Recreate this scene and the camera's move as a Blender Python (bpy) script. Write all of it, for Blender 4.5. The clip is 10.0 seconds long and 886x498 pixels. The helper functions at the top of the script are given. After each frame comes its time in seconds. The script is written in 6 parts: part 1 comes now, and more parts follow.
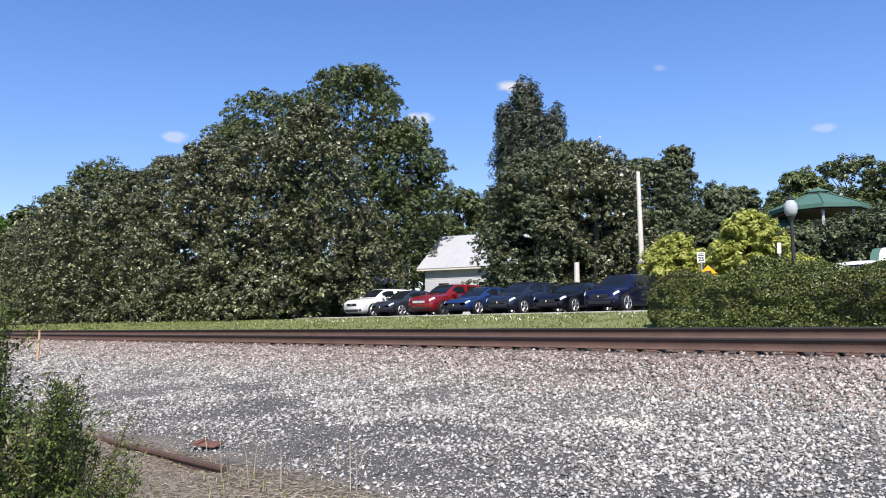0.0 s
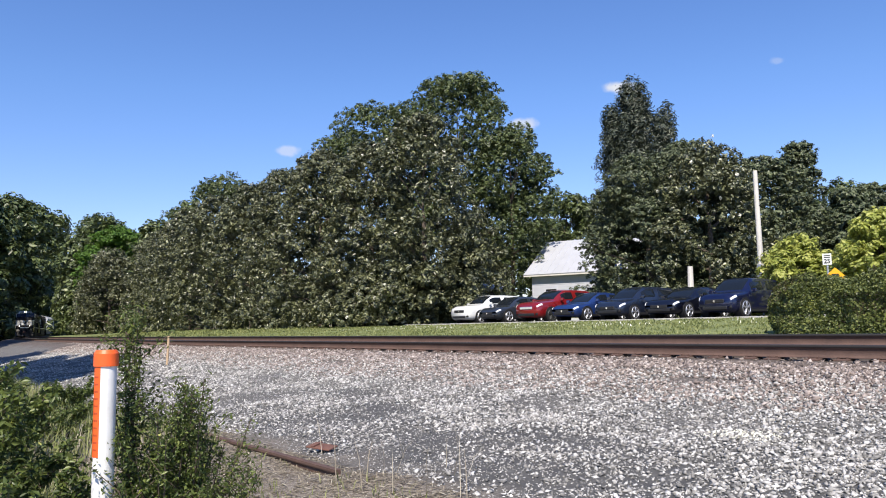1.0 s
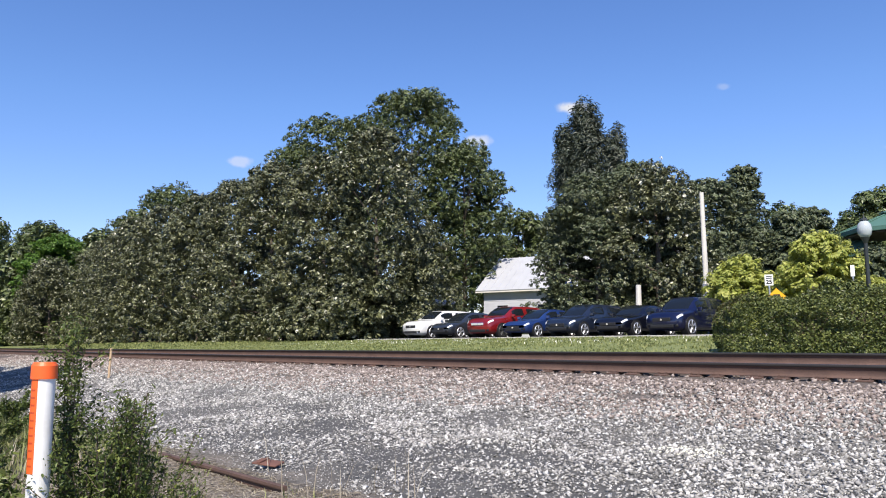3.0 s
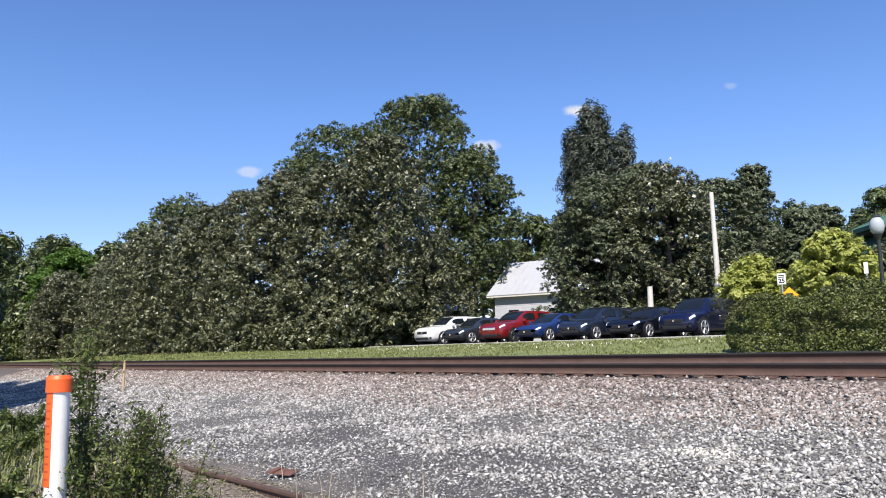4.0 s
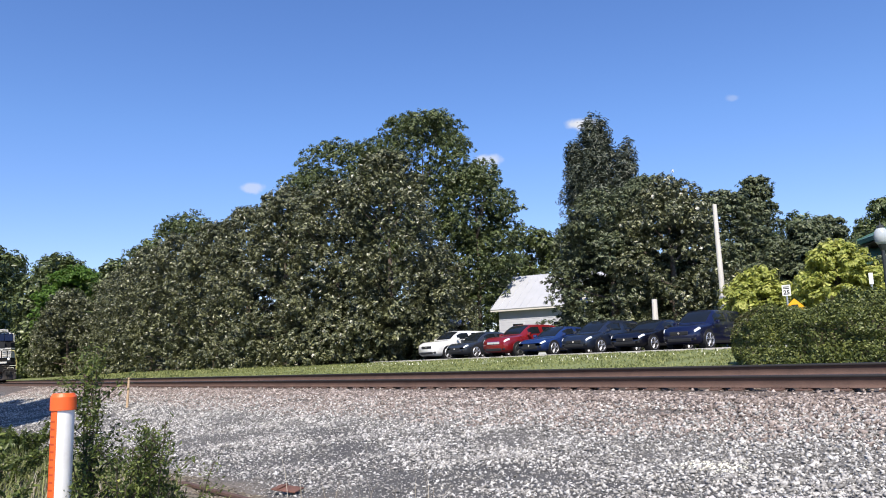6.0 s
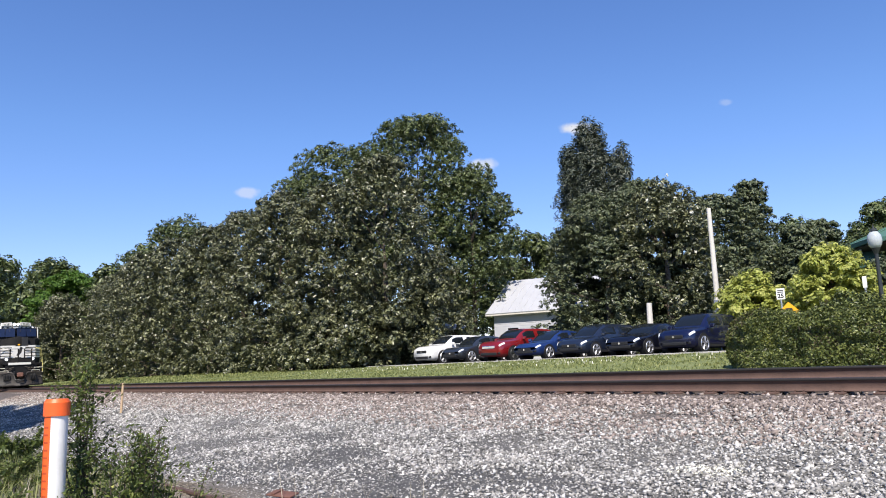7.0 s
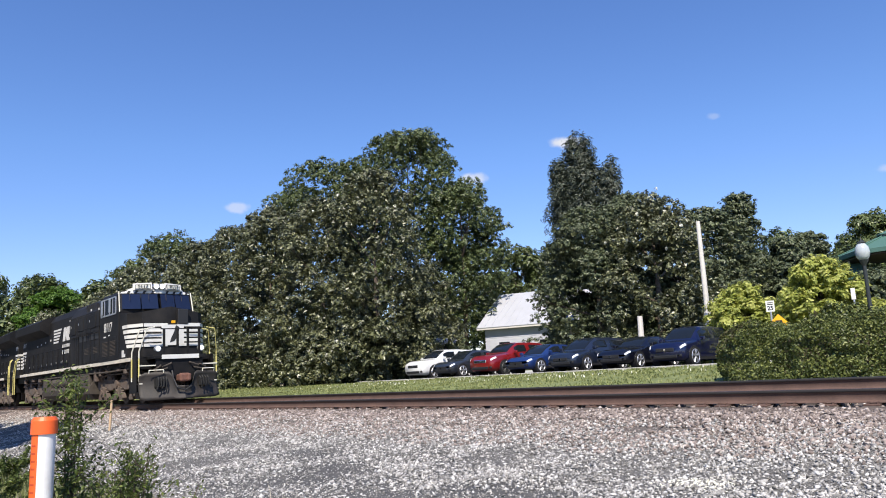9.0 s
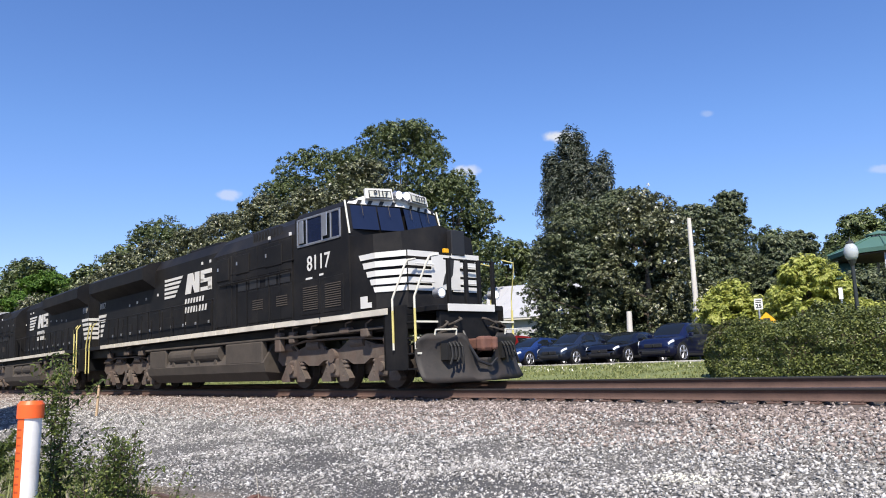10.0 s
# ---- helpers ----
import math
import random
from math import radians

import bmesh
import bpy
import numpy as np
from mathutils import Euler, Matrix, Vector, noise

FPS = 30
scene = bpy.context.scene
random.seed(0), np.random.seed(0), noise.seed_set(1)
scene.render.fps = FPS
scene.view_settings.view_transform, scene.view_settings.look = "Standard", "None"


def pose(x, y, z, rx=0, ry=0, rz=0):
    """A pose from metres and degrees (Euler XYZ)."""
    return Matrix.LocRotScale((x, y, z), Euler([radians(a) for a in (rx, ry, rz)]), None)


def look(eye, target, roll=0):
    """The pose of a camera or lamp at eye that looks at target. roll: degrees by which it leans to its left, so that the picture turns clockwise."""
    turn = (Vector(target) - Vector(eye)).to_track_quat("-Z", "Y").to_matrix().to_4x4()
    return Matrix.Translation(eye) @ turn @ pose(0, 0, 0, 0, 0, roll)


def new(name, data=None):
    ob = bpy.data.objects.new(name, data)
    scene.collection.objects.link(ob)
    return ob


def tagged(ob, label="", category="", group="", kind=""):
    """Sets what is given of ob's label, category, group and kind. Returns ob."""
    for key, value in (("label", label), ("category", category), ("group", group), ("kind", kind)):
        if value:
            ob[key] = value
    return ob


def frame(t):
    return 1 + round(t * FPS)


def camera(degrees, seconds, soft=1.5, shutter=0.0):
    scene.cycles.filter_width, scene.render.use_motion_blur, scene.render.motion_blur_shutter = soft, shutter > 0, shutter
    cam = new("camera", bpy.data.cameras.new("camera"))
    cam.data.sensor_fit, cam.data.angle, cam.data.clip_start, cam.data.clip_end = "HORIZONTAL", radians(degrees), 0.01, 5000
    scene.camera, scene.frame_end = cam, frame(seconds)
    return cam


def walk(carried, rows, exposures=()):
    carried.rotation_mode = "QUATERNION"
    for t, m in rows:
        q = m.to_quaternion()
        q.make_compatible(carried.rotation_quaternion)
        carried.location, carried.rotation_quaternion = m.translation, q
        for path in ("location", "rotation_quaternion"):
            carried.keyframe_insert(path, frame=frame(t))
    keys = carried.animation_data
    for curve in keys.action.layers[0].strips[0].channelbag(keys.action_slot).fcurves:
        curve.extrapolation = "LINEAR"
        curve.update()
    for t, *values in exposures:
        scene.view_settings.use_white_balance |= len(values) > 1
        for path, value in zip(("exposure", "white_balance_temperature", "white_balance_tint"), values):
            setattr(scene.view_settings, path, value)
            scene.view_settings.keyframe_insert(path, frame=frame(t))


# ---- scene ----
cam = camera(61.2, 10.0, soft=1.0)


def aim(yaw, pitch, roll):
    return pose(0, 0, 0.33, 90 + pitch, 0, yaw) @ pose(0, 0, 0, 0, 0, roll)


# seconds, yaw, pitch, roll of a hand-held camera that stays on one spot
PATH = [
    (0, 44.00, 5.40, -0.90), (0.1, 45.00, 5.45, -0.3), (0.2, 45.90, 5.15, 0.2), (0.3, 47.08, 4.60, -0.1), (0.4, 48.40, 4.30, 0.0),
    (0.5, 49.83, 3.67, -0.25), (0.6, 50.70, 4.05, -0.66), (0.7, 51.42, 5.09, -0.95), (0.8, 52.15, 5.79, -1.3), (0.9, 52.42, 6.14, -1.25),
    (1, 52.15, 6.02, -0.98), (1.5, 50.02, 6.37, -0.93), (2, 48.86, 6.79, -0.77), (2.5, 48.43, 7.04, -0.27), (4, 49.25, 7.58, -1.48),
    (4.5, 50.00, 8.21, -2.13), (5, 50.23, 8.38, -2.10), (5.5, 50.05, 8.54, -2.02), (5.7, 49.65, 8.55, -1.9), (6.8, 49.26, 8.90, -2.08),
    (7, 49.09, 9.00, -2.12), (7.5, 48.76, 9.14, -1.80), (8, 48.51, 9.22, -1.53), (8.5, 48.35, 9.85, -2.43), (9, 48.33, 10.06, -2.55),
    (9.5, 47.96, 9.88, -1.94), (10, 47.68, 9.40, -1.49)]
walk(cam, [(t, aim(a, b, c)) for t, a, b, c in PATH])

# ---- light ----
SUN_TO = Vector((0.5, -0.52, 0.84)).normalized()
world = bpy.data.worlds.new("sky")
scene.world = world
world.use_nodes = True
wn = world.node_tree
sky = wn.nodes.new("ShaderNodeTexSky")
sky.sky_type, sky.sun_disc = "NISHITA", False
sky.sun_elevation = math.asin(SUN_TO.z)
sky.sun_rotation = math.atan2(SUN_TO.x, SUN_TO.y)
sky.air_density, sky.dust_density, sky.ozone_density = 1.0, 0.0, 4.0
tint = wn.nodes.new("ShaderNodeHueSaturation")
tint.inputs["Saturation"].default_value = 1.16
tint.inputs["Hue"].default_value = 0.512
wn.links.new(sky.outputs[0], tint.inputs["Color"])


def vmath(how, a, b):
    n = wn.nodes.new("ShaderNodeVectorMath")
    n.operation = how
    for socket, v in ((n.inputs[0], a), (n.inputs[1], b)):
        if isinstance(v, Vector):
            socket.default_value = v
        elif v is not None:
            wn.links.new(v, socket)
    return n


direction = wn.nodes.new("ShaderNodeTexCoord").outputs["Generated"]
wisps = wn.nodes.new("ShaderNodeTexNoise")
wisps.inputs["Scale"].default_value, wisps.inputs["Detail"].default_value = 45.0, 5.0
wn.links.new(direction, wisps.inputs["Vector"])
sky_color = tint.outputs[0]
# colour grade: a tint multiplied into the sky makes it less cyan towards the horizon
height = wn.nodes.new("ShaderNodeSeparateXYZ")
wn.links.new(direction, height.inputs[0])
horizon_tint = wn.nodes.new("ShaderNodeMapRange")
horizon_tint.inputs[1].default_value, horizon_tint.inputs[2].default_value, horizon_tint.inputs[3].default_value, horizon_tint.inputs[4].default_value = 0.0, 0.3, 1.0, 0.0
wn.links.new(height.outputs[2], horizon_tint.inputs[0])
tinted_sky = wn.nodes.new("ShaderNodeMix")
tinted_sky.data_type, tinted_sky.blend_type = "RGBA", "MULTIPLY"
wn.links.new(horizon_tint.outputs[0], tinted_sky.inputs[0])
wn.links.new(sky_color, tinted_sky.inputs[6])
tinted_sky.inputs[7].default_value = (0.93, 0.79, 0.88, 1)
sky_color = tinted_sky.outputs[2]
# small fair-weather clouds: yaw, pitch, half width and half height in degrees, density
for yaw, pitch, wide, high, density in ((38.5, 17.5, 1.2, 0.62, 0.95), (45.9, 15.3, 1.3, 0.6, 0.7), (64.1, 13.4, 1.2, 0.45, 0.5), (27.2, 18.0, 0.5, 0.3, 0.22), (16.4, 12.6, 1.3, 0.35, 0.35)):
    a, b = radians(yaw), radians(pitch)
    mid = Vector((-math.sin(a) * math.cos(b), math.cos(a) * math.cos(b), math.sin(b)))
    side = Vector((math.cos(a), math.sin(a), 0))
    off = vmath("SUBTRACT", direction, mid).outputs[0]
    u = vmath("DOT_PRODUCT", off, side / radians(wide)).outputs["Value"]
    v = vmath("DOT_PRODUCT", off, side.cross(-mid) / radians(high) * -1).outputs["Value"]
    both = wn.nodes.new("ShaderNodeCombineXYZ")
    wn.links.new(u, both.inputs[0])
    wn.links.new(v, both.inputs[1])
    far = vmath("LENGTH", both.outputs[0], None).outputs["Value"]
    soft = wn.nodes.new("ShaderNodeMath")
    soft.operation = "MULTIPLY_ADD"
    soft.inputs[1].default_value, soft.inputs[2].default_value = 1.8, -0.9
    wn.links.new(wisps.outputs["Fac"], soft.inputs[0])
    rough = wn.nodes.new("ShaderNodeMath")
    wn.links.new(far, rough.inputs[0])
    wn.links.new(soft.outputs[0], rough.inputs[1])
    edge = wn.nodes.new("ShaderNodeMapRange")
    edge.interpolation_type = "SMOOTHSTEP"
    edge.inputs[1].default_value, edge.inputs[2].default_value, edge.inputs[3].default_value, edge.inputs[4].default_value = 0.3, 1.0, density, 0.0
    wn.links.new(rough.outputs[0], edge.inputs[0])
    blend = wn.nodes.new("ShaderNodeMix")
    blend.data_type = "RGBA"
    wn.links.new(edge.outputs[0], blend.inputs[0])
    wn.links.new(sky_color, blend.inputs[6])
    blend.inputs[7].default_value = (4.4, 4.5, 4.8, 1)
    sky_color = blend.outputs[2]
wn.links.new(sky_color, wn.nodes["Background"].inputs[0])
wn.nodes["Background"].inputs[1].default_value = 0.127
lamp = bpy.data.lights.new("sun", "SUN")
lamp.energy, lamp.angle, lamp.color = 4.8, radians(0.53), (1.0, 0.915, 0.79)
sun = new("sun", lamp)
sun.matrix_world = look(SUN_TO * 200, (0, 0, 0))
scene.view_settings.exposure = 0.55


# ---- materials ----
def nodes(name):
    m = bpy.data.materials.new(name)
    m.use_nodes = True
    return m, m.node_tree, m.node_tree.nodes["Principled BSDF"]


def add(tree, kind, **values):
    n = tree.nodes.new("ShaderNode" + kind)
    for key, value in values.items():
        n.inputs[key.replace("_", " ")].default_value = value
    return n


def ramp(tree, source, stops):
    r = tree.nodes.new("ShaderNodeValToRGB")
    while len(r.color_ramp.elements) < len(stops):
        r.color_ramp.elements.new(0.5)
    for e, (p, c) in zip(r.color_ramp.elements, stops):
        e.position, e.color = p, (*c, 1)
    tree.links.new(source, r.inputs[0])
    return r.outputs[0]


def mix(tree, fac, a, b, how="MIX"):
    n = tree.nodes.new("ShaderNodeMix")
    n.data_type, n.blend_type = "RGBA", how
    for socket, value in ((n.inputs[0], fac), (n.inputs[6], a), (n.inputs[7], b)):
        if isinstance(value, (int, float)):
            socket.default_value = value
        elif isinstance(value, tuple):
            socket.default_value = (*value, 1)
        else:
            tree.links.new(value, socket)
    return n.outputs[2]


def coords(tree, scale=1.0):
    c = tree.nodes.new("ShaderNodeTexCoord")
    return c.outputs["Object"]


def noise_of(tree, scale, detail=4.0, rough=0.6, vector=None):
    n = add(tree, "TexNoise", Scale=scale, Detail=detail, Roughness=rough)
    tree.links.new(vector or coords(tree), n.inputs["Vector"])
    return n.outputs["Fac"]


def bump(tree, bsdf, height, strength, distance):
    b = add(tree, "Bump", Strength=strength, Distance=distance)
    tree.links.new(height, b.inputs["Height"])
    tree.links.new(b.outputs[0], bsdf.inputs["Normal"])


def plain(name, color, rough=0.5, metal=0.0, vary=0.25, scale=3.0, fine=60.0, relief=0.15, coat=0.0, dirt=None):
    """Paint, metal, wood or stone with stains at two scales and a fine relief."""
    m, t, b = nodes(name)
    big, small = noise_of(t, scale, 5), noise_of(t, fine, 3)
    dark = tuple(c * (1 - vary) for c in color)
    light = tuple(min(1, c * (1 + vary * 0.6)) for c in color)
    c = ramp(t, big, [(0.3, dark), (0.7, light)])
    c = mix(t, 0.25, c, ramp(t, small, [(0.35, dark), (0.65, light)]))
    if dirt:
        c = mix(t, ramp(t, noise_of(t, scale * 0.7, 8, 0.7), [(0.45, (0, 0, 0)), (0.7, (0.6, 0.6, 0.6))]), c, dirt)
    t.links.new(c, b.inputs["Base Color"])
    r = t.nodes.new("ShaderNodeMapRange")
    r.inputs[3].default_value, r.inputs[4].default_value = max(0.03, rough - 0.1), min(1, rough + 0.12)
    t.links.new(big, r.inputs[0])
    t.links.new(r.outputs[0], b.inputs["Roughness"])
    b.inputs["Metallic"].default_value = metal
    b.inputs["Coat Weight"].default_value = coat
    b.inputs["Coat Roughness"].default_value = 0.04
    if relief:
        bump(t, b, small, relief, 0.01)
    return m


def leafy(name, dark, mid, light, gloss=0.45, through_light=0.25, shine=0.35):
    m, t, b = nodes(name)
    g = t.nodes.new("ShaderNodeNewGeometry")
    c = ramp(t, g.outputs["Random Per Island"], [(0.0, dark), (0.55, mid), (1.0, light)])
    c = mix(t, 0.3, c, mix(t, noise_of(t, 0.5, 3), dark, light))
    t.links.new(c, b.inputs["Base Color"])
    b.inputs["Roughness"].default_value = gloss
    b.inputs["Specular IOR Level"].default_value = shine
    tr = t.nodes.new("ShaderNodeBsdfTranslucent")
    t.links.new(mix(t, 0.5, c, light), tr.inputs[0])
    s = t.nodes.new("ShaderNodeMixShader")
    s.inputs[0].default_value = through_light
    out = t.nodes["Material Output"]
    t.links.new(b.outputs[0], s.inputs[1])
    t.links.new(tr.outputs[0], s.inputs[2])
    t.links.new(s.outputs[0], out.inputs[0])
    return m


MAT = {
    "magnolia": leafy("magnolia_leaf", (0.01, 0.015, 0.006), (0.058, 0.071, 0.029), (0.27, 0.28, 0.135), 0.4, 0.04, 0.75),
    "oak": leafy("oak_leaf", (0.013, 0.023, 0.007), (0.064, 0.094, 0.027), (0.2, 0.24, 0.085), 0.43, 0.12, 0.55),
    "lime": leafy("lime_leaf", (0.05, 0.11, 0.02), (0.1, 0.2, 0.03), (0.16, 0.27, 0.05), 0.5, 0.35),
    "hemlock": leafy("hemlock_needle", (0.013, 0.022, 0.011), (0.064, 0.088, 0.04), (0.2, 0.225, 0.115), 0.45, 0.08, 0.45),
    "pine": leafy("pine_needle", (0.014, 0.022, 0.016), (0.055, 0.073, 0.048), (0.14, 0.165, 0.11), 0.45, 0.08, 0.6),
    "yellow": leafy("yellow_leaf", (0.13, 0.17, 0.025), (0.33, 0.385, 0.07), (0.62, 0.62, 0.2), 0.5, 0.35),
    "hedge": leafy("hedge_leaf", (0.02, 0.034, 0.011), (0.07, 0.098, 0.026), (0.24, 0.26, 0.07), 0.45, 0.1, 0.4),
    "hedge_tip": leafy("hedge_tip_leaf", (0.06, 0.05, 0.03), (0.11, 0.09, 0.05), (0.16, 0.15, 0.07), 0.5, 0.2),
    "shrub": leafy("shrub_leaf", (0.024, 0.044, 0.013), (0.07, 0.105, 0.028), (0.19, 0.23, 0.055), 0.4, 0.28),
    "grass": leafy("grass_blade", (0.11, 0.14, 0.04), (0.2, 0.235, 0.075), (0.36, 0.36, 0.16), 0.7, 0.25),
    "straw": leafy("dry_grass", (0.13, 0.105, 0.075), (0.31, 0.265, 0.2), (0.55, 0.5, 0.4), 0.7, 0.2),
    "petal": plain("petal", (0.82, 0.8, 0.68), 0.5, vary=0.08, relief=0),
    "bark": plain("bark", (0.11, 0.085, 0.065), 0.9, vary=0.5, scale=6, fine=25, relief=0.6),
    "steel_rust": plain("rail_rust", (0.105, 0.062, 0.048), 0.75, 0.0, 0.35, 2.5, 40, 0.3),
    "steel_head": plain("rail_head", (0.1, 0.095, 0.09), 0.3, 0.9, 0.2, 3, 80, 0.05),
    # dark line on the rail head: grease, with under-head shade put into the colour
    "rail_grease_shade": plain("rail_grease_shade", (0.022, 0.018, 0.016), 0.6, vary=0.3, scale=2, relief=0.1),
    "tie": plain("tie_wood", (0.12, 0.095, 0.08), 0.9, vary=0.45, scale=5, fine=30, relief=0.6),
    "black_paint": plain("locomotive_black", (0.0085, 0.0085, 0.0098), 0.6, vary=0.3, scale=1.2, fine=30, relief=0.03, dirt=(0.03, 0.027, 0.024)),
    "white_paint": plain("white_paint", (0.66, 0.655, 0.63), 0.5, vary=0.1, scale=2, relief=0.03),
    "grime": plain("truck_grime", (0.07, 0.058, 0.048), 0.8, vary=0.35, scale=2.5, fine=25, relief=0.3),
    "truck": plain("truck_dust", (0.115, 0.092, 0.076), 0.85, vary=0.4, scale=3, fine=25, relief=0.3, dirt=(0.1, 0.055, 0.04)),
    "plough_grime": plain("plough_grime", (0.028, 0.025, 0.023), 0.65, vary=0.4, scale=2.5, fine=25, relief=0.1, dirt=(0.06, 0.046, 0.038)),
    "wheel_steel": plain("wheel_steel", (0.06, 0.05, 0.045), 0.6, 0.3, 0.3),
    "rust_red": plain("coupler_rust", (0.16, 0.075, 0.055), 0.8, vary=0.4, relief=0.4),
    "loco_glass": plain("cab_glass", (0.012, 0.018, 0.045), 0.06, vary=0.1, relief=0),
    "hand_rail": plain("handrail_paint", (0.72, 0.7, 0.6), 0.5, vary=0.15, relief=0),
    "yellow_rail": plain("yellow_rail_paint", (0.62, 0.55, 0.2), 0.5, vary=0.15, relief=0),
    "sill": plain("sill_stripe", (0.62, 0.58, 0.5), 0.6, vary=0.3, scale=1.5, relief=0.02),
    "asphalt": plain("asphalt", (0.055, 0.055, 0.057), 0.85, vary=0.25, scale=0.6, fine=90, relief=0.5),
    "concrete": plain("concrete", (0.45, 0.43, 0.4), 0.85, vary=0.2, scale=1.5, fine=40, relief=0.3),
    "white_wall": plain("white_clapboard", (0.5, 0.51, 0.56), 0.6, vary=0.08, scale=1.0, relief=0.05),
    "white_roof": plain("white_metal_roof", (0.44, 0.45, 0.48), 0.4, vary=0.08, scale=0.8, relief=0.02),
    "green_roof": plain("green_metal_roof", (0.075, 0.16, 0.125), 0.5, vary=0.15, scale=0.8, relief=0.02),
    "grey_pole": plain("weathered_pole", (0.62, 0.59, 0.54), 0.8, vary=0.15, scale=2, fine=20, relief=0.3),
    "dark_iron": plain("dark_iron", (0.025, 0.03, 0.03), 0.45, vary=0.2, relief=0.05),
    "lamp_globe": plain("lamp_globe", (0.42, 0.46, 0.48), 0.1, vary=0.05, relief=0),
    "orange": plain("orange_plastic", (0.8, 0.12, 0.02), 0.42, vary=0.08, relief=0.02),
    "orange_print": plain("orange_print", (0.45, 0.06, 0.015), 0.5, vary=0.08, relief=0),
    "white_plastic": plain("white_plastic", (0.78, 0.78, 0.76), 0.4, vary=0.06, scale=4, relief=0.02, dirt=(0.5, 0.47, 0.42)),
    "stake": plain("raw_wood", (0.5, 0.36, 0.23), 0.8, vary=0.2, scale=8, fine=60, relief=0.2),
    "sign_yellow": plain("sign_yellow", (0.85, 0.42, 0.01), 0.4, vary=0.05, relief=0),
    "sign_white": plain("sign_white", (0.8, 0.8, 0.78), 0.4, vary=0.04, relief=0),
    "board_grey": plain("number_board_glass", (0.5, 0.51, 0.46), 0.3, vary=0.06, relief=0),
    "hose": plain("hose_rubber", (0.012, 0.012, 0.012), 0.7, vary=0.2, relief=0.1),
    "ink": plain("black_ink", (0.02, 0.02, 0.02), 0.5, vary=0.1, relief=0),
    "tyre": plain("tyre_rubber", (0.022, 0.022, 0.023), 0.85, vary=0.2, relief=0.1),
    "alloy": plain("alloy_rim", (0.6, 0.6, 0.62), 0.3, 0.8, 0.1, relief=0),
    "trim_black": plain("black_trim", (0.018, 0.018, 0.02), 0.5, vary=0.15, relief=0.02),
    "chrome": plain("chrome", (0.8, 0.8, 0.82), 0.12, 1.0, 0.04, relief=0),
    "headlight": plain("headlight_lens", (0.72, 0.74, 0.78), 0.1, vary=0.05, relief=0),
    "tinted": plain("tinted_glass", (0.01, 0.013, 0.017), 0.04, vary=0.05, relief=0),
    "amber": plain("amber_lens", (0.8, 0.3, 0.04), 0.2, vary=0.05, relief=0),
}


def glow(name, color, strength):
    m, t, b = nodes(name)
    b.inputs["Base Color"].default_value = (0.8, 0.8, 0.78, 1)
    b.inputs["Emission Color"].default_value = (*color, 1)
    b.inputs["Emission Strength"].default_value = strength
    return m


MAT["black_paint"].node_tree.nodes["Principled BSDF"].inputs["Specular IOR Level"].default_value = 0.22
MAT["lit_lamp"] = glow("lit_headlamp", (1.0, 0.93, 0.8), 2.2)


# ---- builders ----
def part(name, bm, material, parent=None, label="", smooth=False):
    """Links a bmesh as one mesh object under its thing."""
    me = bpy.data.meshes.new(name)
    bm.to_mesh(me)
    bm.free()
    for m in material if isinstance(material, (list, tuple)) else [material]:
        me.materials.append(m)
    if smooth:
        me.polygons.foreach_set("use_smooth", [True] * len(me.polygons))
    ob = new(name, me)
    if parent:
        ob.parent = parent
    if label:
        ob["label"] = label
    return ob


def arrays(name, verts, faces, material, parent=None):
    """A mesh object from numpy arrays; faces all of one size."""
    verts, faces = np.asarray(verts, np.float32), np.asarray(faces, np.int32)
    me = bpy.data.meshes.new(name)
    n, k = faces.shape
    me.vertices.add(len(verts))
    me.vertices.foreach_set("co", verts.ravel())
    me.loops.add(n * k)
    me.loops.foreach_set("vertex_index", faces.ravel())
    me.polygons.add(n)
    me.polygons.foreach_set("loop_start", np.arange(0, n * k, k, dtype=np.int32))
    me.update(calc_edges=True)
    me.validate()
    me.materials.append(material)
    ob = new(name, me)
    if parent:
        ob.parent = parent
    return ob


def empty(name, m, label, category, group=""):
    ob = new(name)
    ob.empty_display_size = 0.2
    ob.matrix_basis = m
    return tagged(ob, label, category, group)


def box(bm, x0, x1, y0, y1, z0, z1, bevel=0.0):
    m = Matrix.Translation(((x0 + x1) / 2, (y0 + y1) / 2, (z0 + z1) / 2)) @ Matrix.Diagonal((x1 - x0, y1 - y0, z1 - z0, 1))
    made = bmesh.ops.create_cube(bm, size=1.0, matrix=m)["verts"]
    if bevel:
        edges = list({e for v in made for e in v.link_edges})
        bmesh.ops.bevel(bm, geom=edges, offset=bevel, segments=2, affect="EDGES", profile=0.5)
    return bm


def rod(bm, a, b, r0, r1=None, sides=8, caps=True):
    a, b = Vector(a), Vector(b)
    way = b - a
    m = Matrix.Translation((a + b) / 2) @ way.to_track_quat("Z", "Y").to_matrix().to_4x4()
    bmesh.ops.create_cone(bm, cap_ends=caps, segments=sides, radius1=r0, radius2=r0 if r1 is None else r1, depth=way.length, matrix=m)
    return bm


def pipe(bm, points, r, sides=6):
    for a, b in zip(points, points[1:]):
        rod(bm, a, b, r, r, sides)
    return bm


